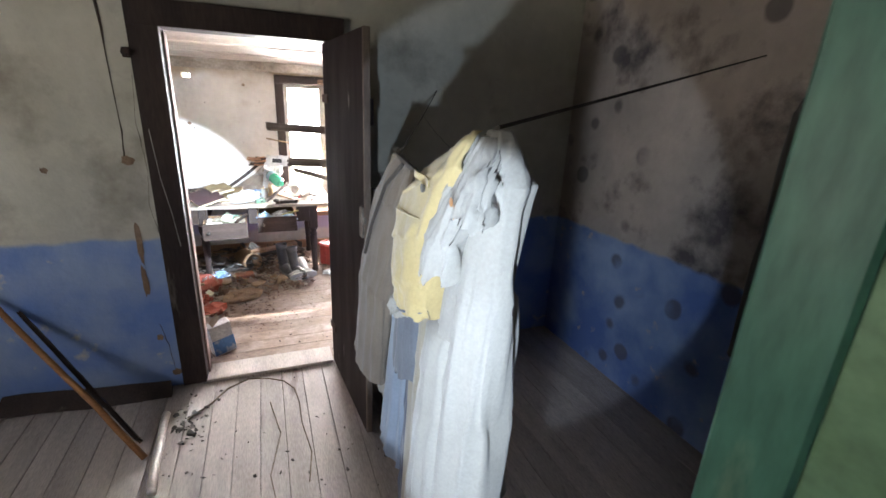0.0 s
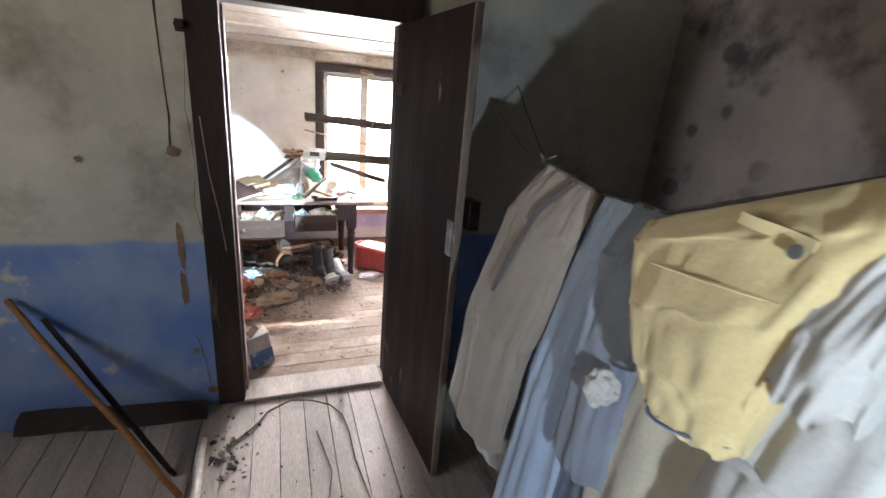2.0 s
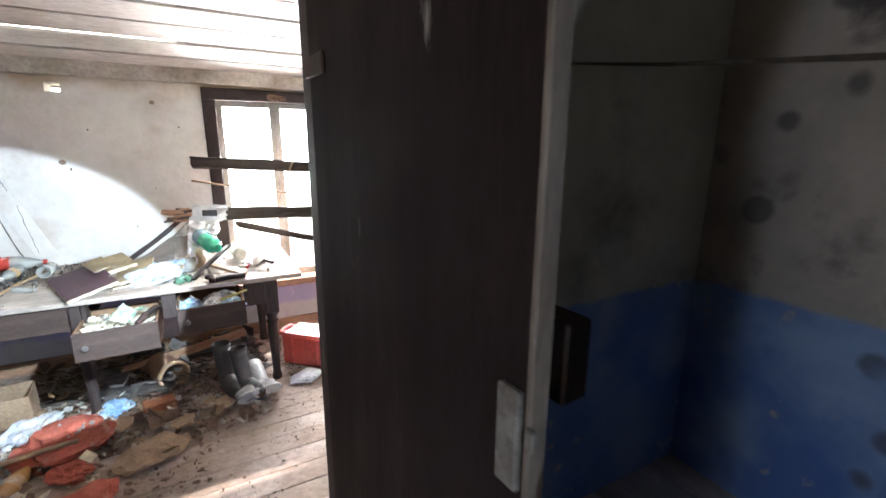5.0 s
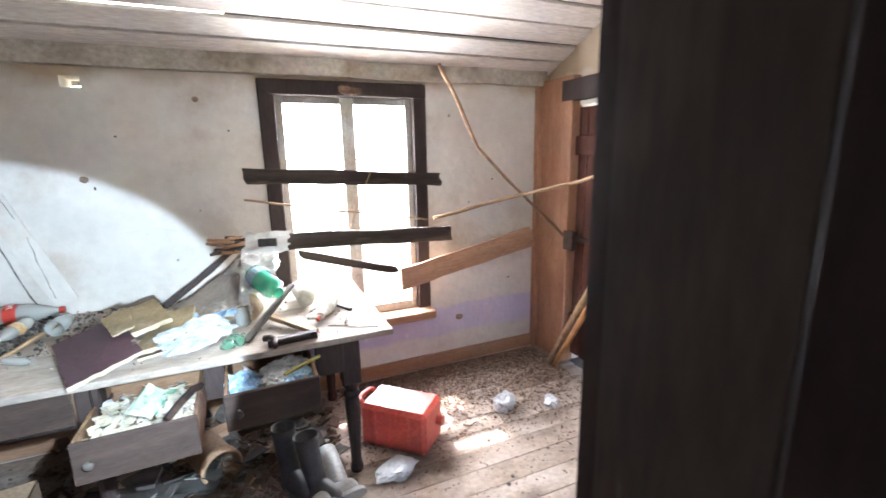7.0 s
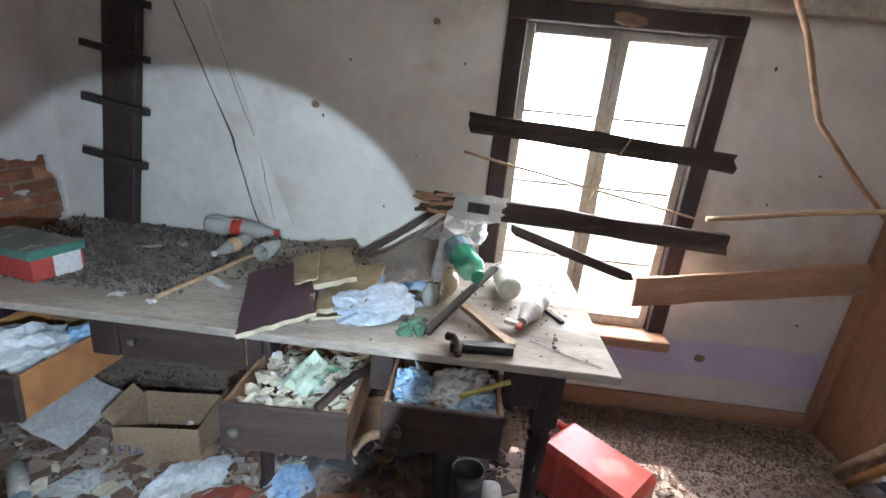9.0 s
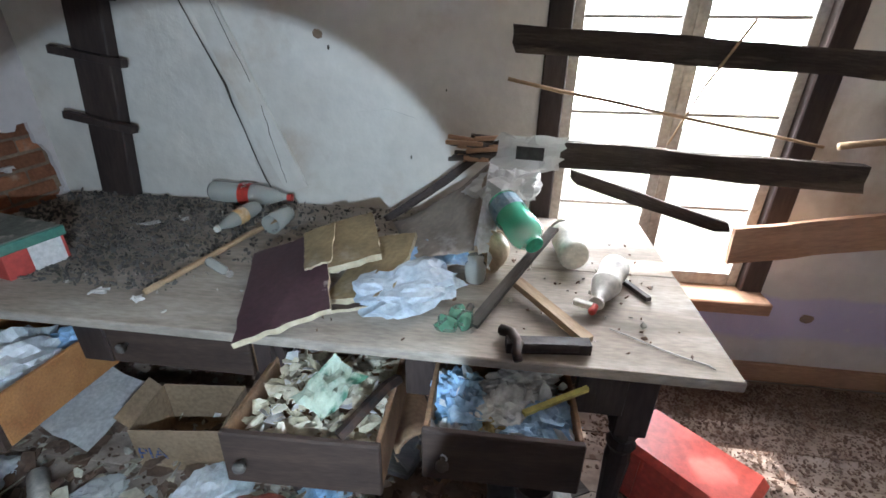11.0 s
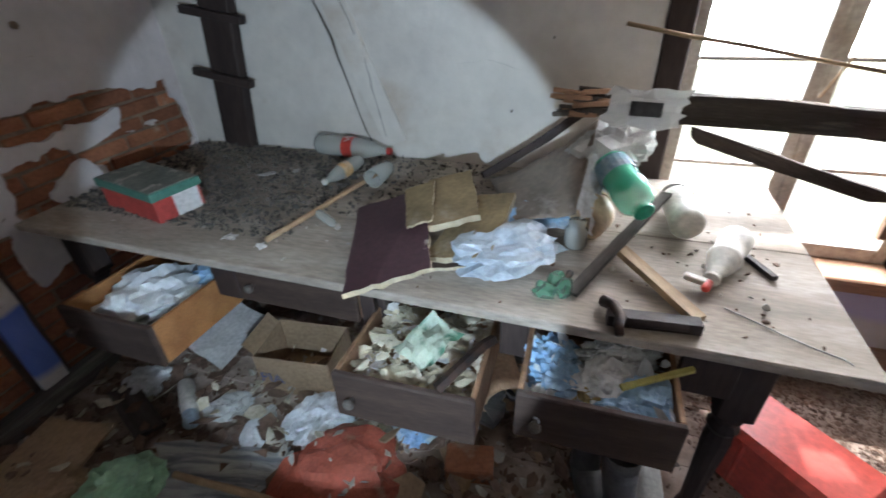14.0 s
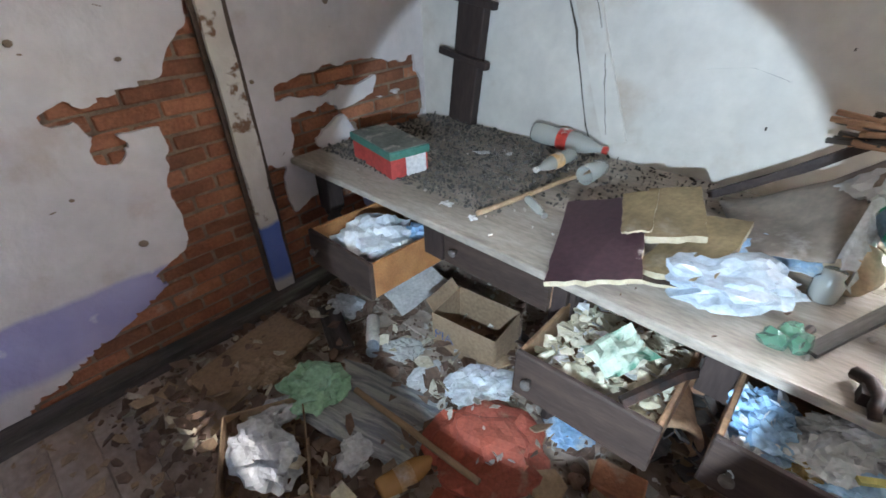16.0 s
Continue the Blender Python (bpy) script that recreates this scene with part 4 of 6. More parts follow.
part("wall", lathe([(0.03, 0.0), (0.034, 0.004), (0.04, 0.13), (0.036, 0.128), (0.03, 0.01)], 18, cap=False), PET, cup, "", True)
part("base", lathe([(0.03, 0.002), (0.03, 0.006)], 18), PET, cup)
bottle("vial", (-0.92, 4.46, TOP + 0.02), (-0.80, 4.39, TOP + 0.018), 0.017, PET, IRON_PALE, "small dusty glass vial lying on the bench", 0.3, None, 0, 0.6)
pole("wooden_stick", [(-1.0, 4.26, TOP + 0.012), (-0.86, 4.86, TOP + 0.02)], 0.012, WOOD_POLE, "thin broken wooden stick on the bench", "stick", 0.9, 4, 4)
bottle("green_bottle", (0.05, 4.7, 0.985), (0.157, 4.5, 0.925), 0.058, PET_GREEN, CAP_GREEN, "green plastic bottle with a blue band, propped on rubbish", 0.2, (LABEL_BLUE, 0.08, 0.34), 0.04, 0.42)
bottle("round_flask", (0.0, 4.55, TOP + 0.055), (0.05, 4.7, TOP + 0.075), 0.062, PEACH_PL, PEACH_PL, "yellowed squat plastic flask lying on the bench", 0.45, None, -0.08, 0.35)
bottle("jar", (0.30, 4.60, TOP + 0.06), (0.28, 4.82, TOP + 0.06), 0.05, WHITE_PL, WHITE_PL, "dusty white plastic jar lying on the bench", 0.12, None, 0.03, 0.8, "jar")
spray = bottle("spray_bottle", (0.43, 4.58, TOP + 0.05), (0.335, 4.37, TOP + 0.03), 0.045, WHITE_PL, WHITE_PL, "white spray bottle with a red nozzle lying on the bench", 0.45, None, 0.1, 0.4)
part("trigger", box((0, -0.03, 0.25), (0.018, 0.06, 0.02)), WHITE_PL, spray)
part("nozzle", lathe([(0.011, 0.245), (0.011, 0.275), (0.008, 0.28)], 10), CAP_RED, spray, "red nozzle")

# broken panels and tiles
DARK_COVER = material("dark_maroon_panel", (0.05, 0.02, 0.025), (0.075, 0.035, 0.04), 0.6, scale=6, fine=60, stain=(0.45, 0.4, 0.34), stain_at=(0.66, 0.72), stain_scale=9, bump=0.3, bump_mm=2)
OLIVE = material("olive_fibreboard", (0.3, 0.22, 0.11), (0.2, 0.14, 0.07), 0.8, scale=5, fine=60, stain=(0.42, 0.38, 0.3), stain_at=(0.6, 0.74), bump=0.3, bump_mm=2)
EDGE = material("torn_pale_edge", (0.55, 0.47, 0.33), (0.42, 0.34, 0.22), 0.9, scale=20, fine=80, bump=0.6, bump_mm=4)


def slab(name, corners, thick, mat, label, category, edge=None):
    """A broken slab with uneven edges through its four top corners."""
    bm = bmesh.new()
    c = [Vector(p) for p in corners]
    o = sum(c, Vector()) / 4
    ring = []
    for a, b in zip(c, c[1:] + c[:1]):
        for k in range(9):
            p = a.lerp(b, k / 9)
            q = noise.noise(p * 34) + 0.6 * noise.noise(p * 90)
            ring.append(p - o + (p - o).normalized() * (0.006 * q + rnd.uniform(-0.004, 0.004) if k else 0.002 * q))
    up = (c[1] - c[0]).cross(c[3] - c[0]).normalized()
    top = [bm.verts.new(p) for p in ring]
    low = [bm.verts.new(p - up * thick * (1 + 0.5 * noise.noise(p * 50))) for p in ring]
    bm.faces.new(top)
    bm.faces.new(list(reversed(low)))
    for i in range(len(top)):
        j = (i + 1) % len(top)
        f = bm.faces.new((top[j], top[i], low[i], low[j]))
        f.material_index = 1 if edge else 0
    return solo(name, bm, [mat, edge] if edge else mat, Matrix.Translation(o), label, category)


slab("maroon_board", [(-0.595, 4.055, 0.808), (-0.375, 4.165, 0.862), (-0.53, 4.56, 0.905), (-0.775, 4.50, 0.825)], 0.016, DARK_COVER, "dark maroon board with torn pale edges, hanging over the bench", "board", EDGE)
slab("panel_scrap", [(-0.50, 4.30, 0.894), (-0.43, 4.33, 0.915), (-0.50, 4.56, 0.935), (-0.60, 4.53, 0.90)], 0.006, OLIVE, "torn olive fibreboard scrap on a dark panel", "board scrap", EDGE)
slab("broken_board", [(-0.50, 4.33, 0.87), (-0.305, 4.42, 0.90), (-0.42, 4.72, 0.915), (-0.56, 4.66, 0.885)], 0.02, OLIVE, "grey olive broken fibreboard with a thick pale edge", "board scrap", EDGE)
slab("broken_board", [(-0.44, 4.27, 0.815), (-0.24, 4.28, 0.85), (-0.235, 4.62, 0.89), (-0.40, 4.62, 0.86)], 0.018, OLIVE, "olive broken fibreboard lying under another", "board scrap", EDGE)
slab("dirty_tray", [(-0.42, 4.24, 0.80), (-0.16, 4.32, 0.815), (-0.17, 4.66, 0.86), (-0.38, 4.6, 0.83)], 0.012, DRAWER, "dark mottled board under the rubbish", "board scrap", EDGE)

# leaning board wrapped in a grey sack
SACK = material("grey_sack_film", (0.25, 0.2, 0.155), (0.18, 0.14, 0.11), 0.5, scale=4, fine=40, stain=(0.5, 0.5, 0.48), stain_at=(0.6, 0.75), bump=0.4, bump_mm=4)
board("leaning_board", (-0.42, 4.93, TOP + 0.02), (-0.03, 4.96, 1.09), 0.032, 0.014, WOOD_DARK, "dark narrow board leaning from bench to window board", "board", 9.1)


SACK_CORNERS = [Vector(p) for p in ((-0.38, 4.88, 0.81), (0.0, 4.84, 1.085), (-0.03, 4.52, 0.885), (-0.22, 4.47, 0.855))]
SACK_MID = sum(SACK_CORNERS, Vector()) / 4


def sack_sheet():
    """A stiff grey sack hanging in one bent sheet from the window board to the bench."""
    a, b, c, d = SACK_CORNERS

    def f(u, v):
        p = a.lerp(b, u).lerp(d.lerp(c, u), v) - SACK_MID
        n = noise.noise(Vector((u * 3, v * 2, 4.2))) + 0.35 * noise.noise(Vector((u * 9, v * 8, 1.2)))
        sag = -0.03 * math.sin(math.pi * u) * (1 - v)
        return (p.x - (u - 0.5), p.y - (v - 0.5) - 0.012 * n, p.z + sag + 0.014 * n)
    return sheet(1, 1, 22, 16, f, 0.003)


sk = thing("plastic_sack", Matrix.Translation(SACK_MID), "stiff grey sack hanging from the window board to the bench", "sack")
part("face", sack_sheet(), SACK, sk, "dusty grey face of the sack", True)


def sack_fold():
    """The shiny inner side of the sack, turned over along its outer edge."""
    b, c = SACK_CORNERS[1], SACK_CORNERS[2]

    def f(u, v):
        p = b.lerp(c, v) - SACK_MID
        n = noise.noise(Vector((u * 4, v * 7, 2.2)))
        return (p.x + u * (0.055 + 0.03 * n) - (u - 0.5), p.y - 0.02 * u - (v - 0.5) + 0.02 * n, p.z + 0.012 - 0.075 * u * u + 0.02 * n)
    return sheet(1, 1, 8, 16, f, 0.002)


part("folded_edge", sack_fold(), BAG_WHITE, sk, "shiny crumpled folded edge")
bm = crumple(0.3, 0.22, 0.2, 5.5, 0.5, 4, 2.2)
solo("clear_bag", bm, BAG_CLEAR, pose(0.06, 4.82, 0.93, 10, -20, 30), "crumpled clear plastic bag under the window board", "plastic bag")
pr = thing("printed_film", pose(0.13, 4.86, 1.12, 76, 4, 8), "silvery film with a black printed patch", "film")
part("film", paper(0.24, 0.12, 6.1, 0.015, 8, 0.2), BAG_CLEAR, pr)
part("print", sheet(0.1, 0.045, 6, 3, lambda u, v: (0, 0, 0.045 + 0.004 * math.sin(u * 5)), 0.001), material("black_print", (0.02, 0.02, 0.02), (0.05, 0.05, 0.05), 0.5, scale=30, fine=80, bump=0.1), pr, "black printed patch")
solo("blue_bag", crumple(0.34, 0.24, 0.13, 2.2, 0.45, 4, 2.6), BAG_MILK, pose(-0.205, 4.37, TOP, 0, 0, 25), "crumpled milky blue plastic bag on the bench", "plastic bag")
solo("blue_cloth", paper(0.2, 0.14, 1.7, 0.03, 8, 0.25), BAG_BLUE, pose(-0.16, 4.55, 0.805, 4, 3, 20), "folded pale blue cloth on the rubbish heap", "cloth")
solo("milk_pouch", crumple(0.12, 0.1, 0.09, 7.3, 0.25, 3, 1.6), PEACH_PL, pose(-0.12, 4.62, TOP, 0, 0, 0), "yellowed crumpled pouch on the bench", "pouch")
solo("jar_small", lathe([(0.03, 0), (0.035, 0.01), (0.035, 0.06), (0.025, 0.07), (0.027, 0.09)], 16), PET, pose(-0.02, 4.5, TOP, 0, 0, 0), "small greenish dusty glass jar", "jar", smooth=True)
SHARD = clear("green_glass", (0.1, 0.2, 0.13), 0.15, 0.75)
for i, (x, y) in enumerate(((-0.08, 4.23), (-0.055, 4.28), (-0.03, 4.25))):
    solo("glass_shard", crumple(0.07, 0.05, 0.06, 3.1 + i, 0.5, 2, 1.6), SHARD, pose(x, y, TOP, 0, 0, 40 * i), "green glass shard on the bench", "shard", "green shards")
solo("pliers_bolt", tube([(-0.02, 4.33, TOP + 0.012), (-0.045, 4.24, TOP + 0.014)], 0.011, 8), IRON, pose(0, 0, 0), "old iron bolt on the bench", "bolt")

# slats, set square and hammer
board("slat", (-0.01, 4.24, 0.795), (0.235, 4.7, 0.9), 0.032, 0.014, WOOD_GREY, "grey wooden slat propped on the rubbish", "slat", 12, 0, 0.002, 0.006, "loose slats on the bench")
sq = thing("wooden_bracket", pose(0.2, 4.3, TOP), "wooden angle bracket of two slats on the bench", "bracket")
o = part("arm", plank(0.3, 0.036, 0.02, 0.002, 13, 8), WOOD_POLE, sq)
o.matrix_local = along((0.09, -0.09, 0.016), (-0.1, 0.16, 0.04))
o = part("arm", plank(0.21, 0.034, 0.03, 0.002, 15, 8), WOOD_DARK, sq)
o.matrix_local = along((0.09, -0.115, 0.017), (-0.11, -0.135, 0.017))
ham = thing("hammer", pose(0.1, 4.15, TOP), "old claw hammer lying on the bench", "hammer")
part("handle", tube([(0.02, 0, 0.02), (0.08, 0.012, 0.02), (0.16, 0.02, 0.02)], 0.012, 8), WOOD_DARK, ham, "", True)
part("head", tube([(-0.03, 0.07, 0.02), (-0.005, 0.045, 0.03), (0.01, 0.0, 0.034), (0.005, -0.03, 0.03), (0.01, -0.05, 0.02)], 0.016, 8, taper=0.7), IRON, ham, "rusty steel head", True)
board("small_stick", (0.45, 4.57, TOP + 0.008), (0.505, 4.45, TOP + 0.01), 0.016, 0.014, WOOD_DARK, "short dark stick on the bench", "stick", 21, 0, 0.001, 0.004)
solo("string", tube([(0.36, 4.29, TOP + 0.004), (0.42, 4.25, TOP + 0.006), (0.47, 4.22, TOP + 0.004), (0.52, 4.19, TOP + 0.005), (0.57, 4.17, TOP + 0.004), (0.575, 4.15, TOP + 0.01)], 0.0022, 5), IRON_PALE, pose(0, 0, 0), "thin curled string on the bench", "string")
for i, (x, y, s) in enumerate(((-1.13, 4.24, 0.05), (-1.36, 4.74, 0.06), (-1.25, 4.8, 0.03), (-0.99, 4.22, 0.035))):
    solo("paper_scrap", paper(s, s * 0.7, 4.4 + i, 0.01, 4, 0.6), PAINT_WHITE, pose(x, y, TOP, 0, 0, 50 * i), "torn white paper scrap on the bench", "paper", "white scraps")

# ---- in the drawers ----
for i, (x, y, z, sx, sy, sz, m, rot) in enumerate(((-0.01, 4.06, 0.6, 0.16, 0.15, 0.1, BAG_BLUE, 10), (0.1, 4.08, 0.6, 0.2, 0.16, 0.11, BAG_WHITE, 50), (0.19, 4.06, 0.6, 0.15, 0.16, 0.11, BAG_BLUE, 80), (0.06, 4.02, 0.6, 0.1, 0.08, 0.09, RAG_OCHRE, 20), (0.14, 4.01, 0.6, 0.14, 0.08, 0.09, BAG_BLUE, 5), (-0.03, 4.15, 0.6, 0.14, 0.14, 0.12, BAG_BLUE, 33), (0.13, 4.18, 0.61, 0.22, 0.1, 0.12, BAG_WHITE, 12), (-0.04, 4.0, 0.6, 0.09, 0.08, 0.09, BAG_WHITE, 70))):
    solo("crumpled_bag", crumple(sx, sy, sz, 1.9 + i * 1.37, 0.55, 4, 3.2), m, pose(x, y, z + 0.012, 0, 0, rot), {"pale_blue_plastic": "crumpled pale blue plastic in the drawer", "crumpled_white_plastic": "crumpled white plastic in the drawer", "ochre_rag": "ochre rag stuffed in the drawer"}[m.name], "plastic bag" if m is not RAG_OCHRE else "rag", "rubbish in the drawer")
board("yellow_lath", (0.13, 4.04, 0.70), (0.29, 4.13, 0.715), 0.014, 0.01, material("yellow_lath", (0.5, 0.44, 0.12), (0.4, 0.36, 0.12), 0.7, bump=0.2), "yellow lath sticking out of the drawer", "lath", 3, 0, 0.001, 0.003)
solo("torn_booklet", paper(0.15, 0.11, 8.8, 0.03, 8, 0.15), material("green_print_paper", (0.4, 0.46, 0.36), (0.08, 0.2, 0.13), 0.6, scale=9, fine=50, contrast=(0.5, 0.56), bump=0.15), pose(-0.36, 4.08, 0.645, 8, -12, 60), "torn green and grey booklet on the scraps", "booklet")
solo("bent_metal", tube([(-0.29, 3.94, 0.665), (-0.25, 4.0, 0.69), (-0.21, 4.08, 0.70), (-0.19, 4.12, 0.69)], 0.016, 5), IRON, pose(0, 0, 0), "bent dark metal strip in the drawer", "metal strip")
solo("clear_plastic", crumple(0.36, 0.34, 0.2, 9.4, 0.5, 4, 3.0), BAG_WHITE, pose(-1.41, 4.12, 0.52, 0, 0, 10), "heap of crumpled clear plastic in the drawer", "plastic")
solo("blue_film", crumple(0.18, 0.14, 0.12, 4.4, 0.5, 3, 3.0), BAG_BLUE, pose(-1.3, 4.26, 0.56, 0, 0, 40), "crumpled blue film in the drawer", "plastic")

# ---- under and before the workbench ----
def carton(name, m, w, d, h, label, mat=CARD, flap=True):
    o = thing(name, m, label, "box")
    for c, s in (((0, -d / 2, h / 2), (w, 0.005, h)), ((0, d / 2, h / 2), (w, 0.005, h)), ((-w / 2, 0, h / 2), (0.005, d - 0.01, h)), ((w / 2, 0, h / 2), (0.005, d - 0.01, h))):
        part("side", jitter(box(c, s, bevel=0.001), 0.004, 6), mat, o)
    part("bottom", box((0, 0, 0.004), (w - 0.01, d - 0.01, 0.004), bevel=0), mat, o)
    if flap:
        part("flap", box((-w / 2 - 0.02, 0, h + 0.02), (0.004, d - 0.02, 0.07), pose(0, 0, 0, 0, -40, 0), bevel=0.001), mat, o)
    return o


cb = carton("cardboard_box", pose(-1.08, 4.37, 0.0, 0, 0, 7), 0.335, 0.23, 0.21, "open cardboard box with a blue printed mark under the bench")
fc = bpy.data.curves.new("print", "FONT")
fc.body, fc.size, fc.extrude = "PIA", 0.075, 0.0006
fc.materials.append(material("blue_print", (0.05, 0.1, 0.3), (0.3, 0.25, 0.2), 0.8, scale=60, fine=90, contrast=(0.45, 0.55), bump=0.1))
fo = new("print", fc)
fo.parent = cb
fo.matrix_local = pose(-0.15, -0.1275, 0.08, 90, 0, 0)
carton("cardboard_box", pose(-1.26, 3.38, 0.0, 0, 0, -28), 0.42, 0.3, 0.09, "low cardboard tray holding a grey plastic bag", CARD, False)
solo("grey_bag", crumple(0.34, 0.24, 0.15, 6.6, 0.45, 4, 2.4), BAG_WHITE, pose(-1.26, 3.38, 0.03, 0, 0, 0), "grey plastic bag in a low cardboard tray", "plastic bag")
solo("white_board", paper(0.36, 0.3, 2.9, 0.01, 4, 0.12), PAINT_WHITE, pose(-1.6, 4.43, 0.09, 14, 6, -15), "torn white board leaning under the bench", "board")
can = thing("spray_can", along((-1.57, 4.14, 0.036), (-1.38, 3.98, 0.036)) @ pose(0, 0, 0, 0, 90, 0), "white spray can with a pale blue cap lying on the floor", "can")
part("body", lathe([(0.028, 0), (0.033, 0.004), (0.033, 0.17), (0.026, 0.19)], 18), WHITE_PL, can, "", True)
part("cap", lathe([(0.031, 0.188), (0.031, 0.24), (0.028, 0.246)], 18), material("pale_blue_cap", (0.45, 0.55, 0.66), None, 0.45, bump=0.1), can, "pale blue cap")
solo("green_bag", crumple(0.32, 0.27, 0.16, 2.7, 0.45, 4, 2.6), BAG_GREEN, pose(-1.39, 3.69, 0, 0, 0, 20), "crumpled pale green plastic bag on the floor", "plastic bag")
solo("newspaper", paper(0.5, 0.34, 5.2, 0.035, 14, 0.12), material("printed_newsprint", (0.42, 0.42, 0.4), (0.2, 0.21, 0.23), 0.85, scale=14, fine=120, stretch=(0.25, 3, 1), contrast=(0.45, 0.6), stain=(0.25, 0.2, 0.15), stain_at=(0.6, 0.75), bump=0.25, bump_mm=2), pose(-1.12, 3.78, 0.0, 0, 0, 14), "damp crumpled newspaper spread on the floor", "newspaper")
solo("red_cloth", crumple(0.5, 0.4, 0.2, 3.9, 0.35, 4, 1.8), RAG_RED, pose(-0.69, 3.95, 0, 0, 0, 30), "dirty red cloth heaped on the floor", "cloth")
solo("white_rag", crumple(0.3, 0.24, 0.15, 8.1, 0.5, 4, 2.4), BAG_WHITE, pose(-0.88, 4.15, 0, 0, 0, 60), "dirty white rag lying on the floor", "rag")
bottle("oil_bottle", (-0.86, 3.58, 0.045), (-0.8, 3.81, 0.05), 0.042, clear("amber_plastic", (0.62, 0.34, 0.12), 0.2, 0.75), WHITE_PL, "amber plastic bottle with an orange label on the floor", 0.35, (LABEL_ORANGE, 0.3, 0.55))
pole("broom_stick", [(-1.23, 3.78, 0.09), (-0.6, 3.8, 0.13)], 0.013, WOOD_POLE, "pale bare stick lying on the rubbish", "stick", 0.95)
board("ply_piece", (-1.73, 3.36, 0.03), (-1.82, 3.85, 0.045), 0.3, 0.012, CARD, "brown fibreboard piece on the floor by the wall", "board", 31, 0, 0.006, 0.02)
board("short_plank", (-1.83, 4.04, 0.04), (-1.5, 3.9, 0.045), 0.11, 0.02, WOOD_GREY, "short grey plank on the floor", "plank", 33, 0, 0.004, 0.02)
board("floor_plank", (-0.75, 4.75, 0.05), (0.35, 4.82, 0.06), 0.12, 0.03, WOOD_GREY, "grey plank lying at the back under the bench", "plank", 41, 0, 0.006, 0.04)
board("floor_plank", (-0.5, 4.62, 0.1), (0.3, 4.9, 0.12), 0.09, 0.03, WOOD_RED_X, "reddish plank on the heap under the bench", "plank", 43, 0, 0.006, 0.04)
board("floor_plank", (-0.95, 4.55, 0.03), (-0.2, 4.35, 0.05), 0.1, 0.025, WOOD_GREY, "grey board end among the rubbish", "plank", 45, 0, 0.006, 0.04)
pp = thing("clay_pipe", along((-0.3, 4.62, 0.1), (-0.19, 4.40, 0.095)) @ pose(0, 0, 0, 0, 90, 0), "short tan clay pipe lying under the bench", "pipe")
part("barrel", lathe([(0.085, 0), (0.09, 0.005), (0.088, 0.2), (0.098, 0.205), (0.098, 0.25), (0.082, 0.25), (0.074, 0.2), (0.074, 0.005), (0.085, 0)], 22, cap=False), material("tan_clay", (0.45, 0.28, 0.16), (0.34, 0.2, 0.11), 0.85, scale=8, fine=60, bump=0.4, bump_mm=2), pp, "", True)
bk = thing("brick_piece", pose(-0.27, 4.15, 0.0, 0, 0, 12), "broken orange brick on the floor", "brick")
part("block", jitter(box((0, 0, 0.035), (0.17, 0.11, 0.07), bevel=0.006), 0.006, 12), BRICK, bk)

# rubber boots
RUBBER = material("dusty_black_rubber", (0.06, 0.06, 0.065), (0.12, 0.115, 0.11), 0.5, scale=8, fine=60, bump=0.2, bump_mm=2)
RUBBER_PALE = material("dusty_pale_rubber", (0.5, 0.49, 0.46), (0.36, 0.34, 0.31), 0.5, scale=8, fine=60, bump=0.2, bump_mm=2)


def boot(m, mat, label, sole):
    """A rubber boot standing on z = 0, toe along +x."""
    o = thing("rubber_boot", m, label, "boot", "rubber boots")
    bm = bmesh.new()
    rings, n = [], 16
    rows = ((0.0, 0.04, 0.045, 0.05, 0.0), (0.02, 0.055, 0.045, 0.1, 0.0), (0.0, 0.05, 0.05, 0.17, -0.1), (-0.01, 0.055, 0.052, 0.25, 0.0), (-0.015, 0.062, 0.058, 0.32, 0.06), (-0.012, 0.058, 0.054, 0.318, 0.06), (0.0, 0.045, 0.042, 0.15, 0.0))
    for cx, rx, ry, z, tl in rows:
        rings.append([bm.verts.new((cx + rx * math.cos(6.283 * k / n), ry * math.sin(6.283 * k / n), z + tl * rx * math.cos(6.283 * k / n))) for k in range(n)])
    for r, q in zip(rings, rings[1:]):
        for k in range(n):
            bm.faces.new((r[k], r[(k + 1) % n], q[(k + 1) % n], q[k]))
    part("shaft", bm, mat, o, "", True)
    bm = bmesh.new()
    bmesh.ops.create_uvsphere(bm, u_segments=16, v_segments=10, radius=1)
    for v in bm.verts:
        x, y, z = v.co
        v.co = (0.07 + 0.135 * x, 0.048 * y * (1 - 0.12 * x), 0.062 + (0.058 - 0.018 * x) * z)
        v.co.z = max(v.co.z, 0.02)
    part("foot", bm, mat, o, "", True)
    bm = lathe([(1, 0), (1, 0.02), (0.96, 0.022)], 20)
    for v in bm.verts:
        v.co = Vector((0.065 + 0.145 * v.co.x, 0.05 * v.co.y * (1 - 0.15 * math.cos(v.co.x * 2)), v.co.z))
    part("sole", bm, sole, o, "ribbed sole")
    return o


boot(pose(0.11, 4.25, 0.005, 0, 0, -70), RUBBER, "dusty black rubber boot standing under the bench", RUBBER)
boot(pose(0.22, 4.11, 0.005, 0, -6, -60), RUBBER, "dusty black rubber boot standing by the bench leg", RUBBER)
boot(pose(0.36, 3.97, 0.06, 82, 0, 196), RUBBER_PALE, "pale rubber boot lying on its side", RUBBER_PALE)

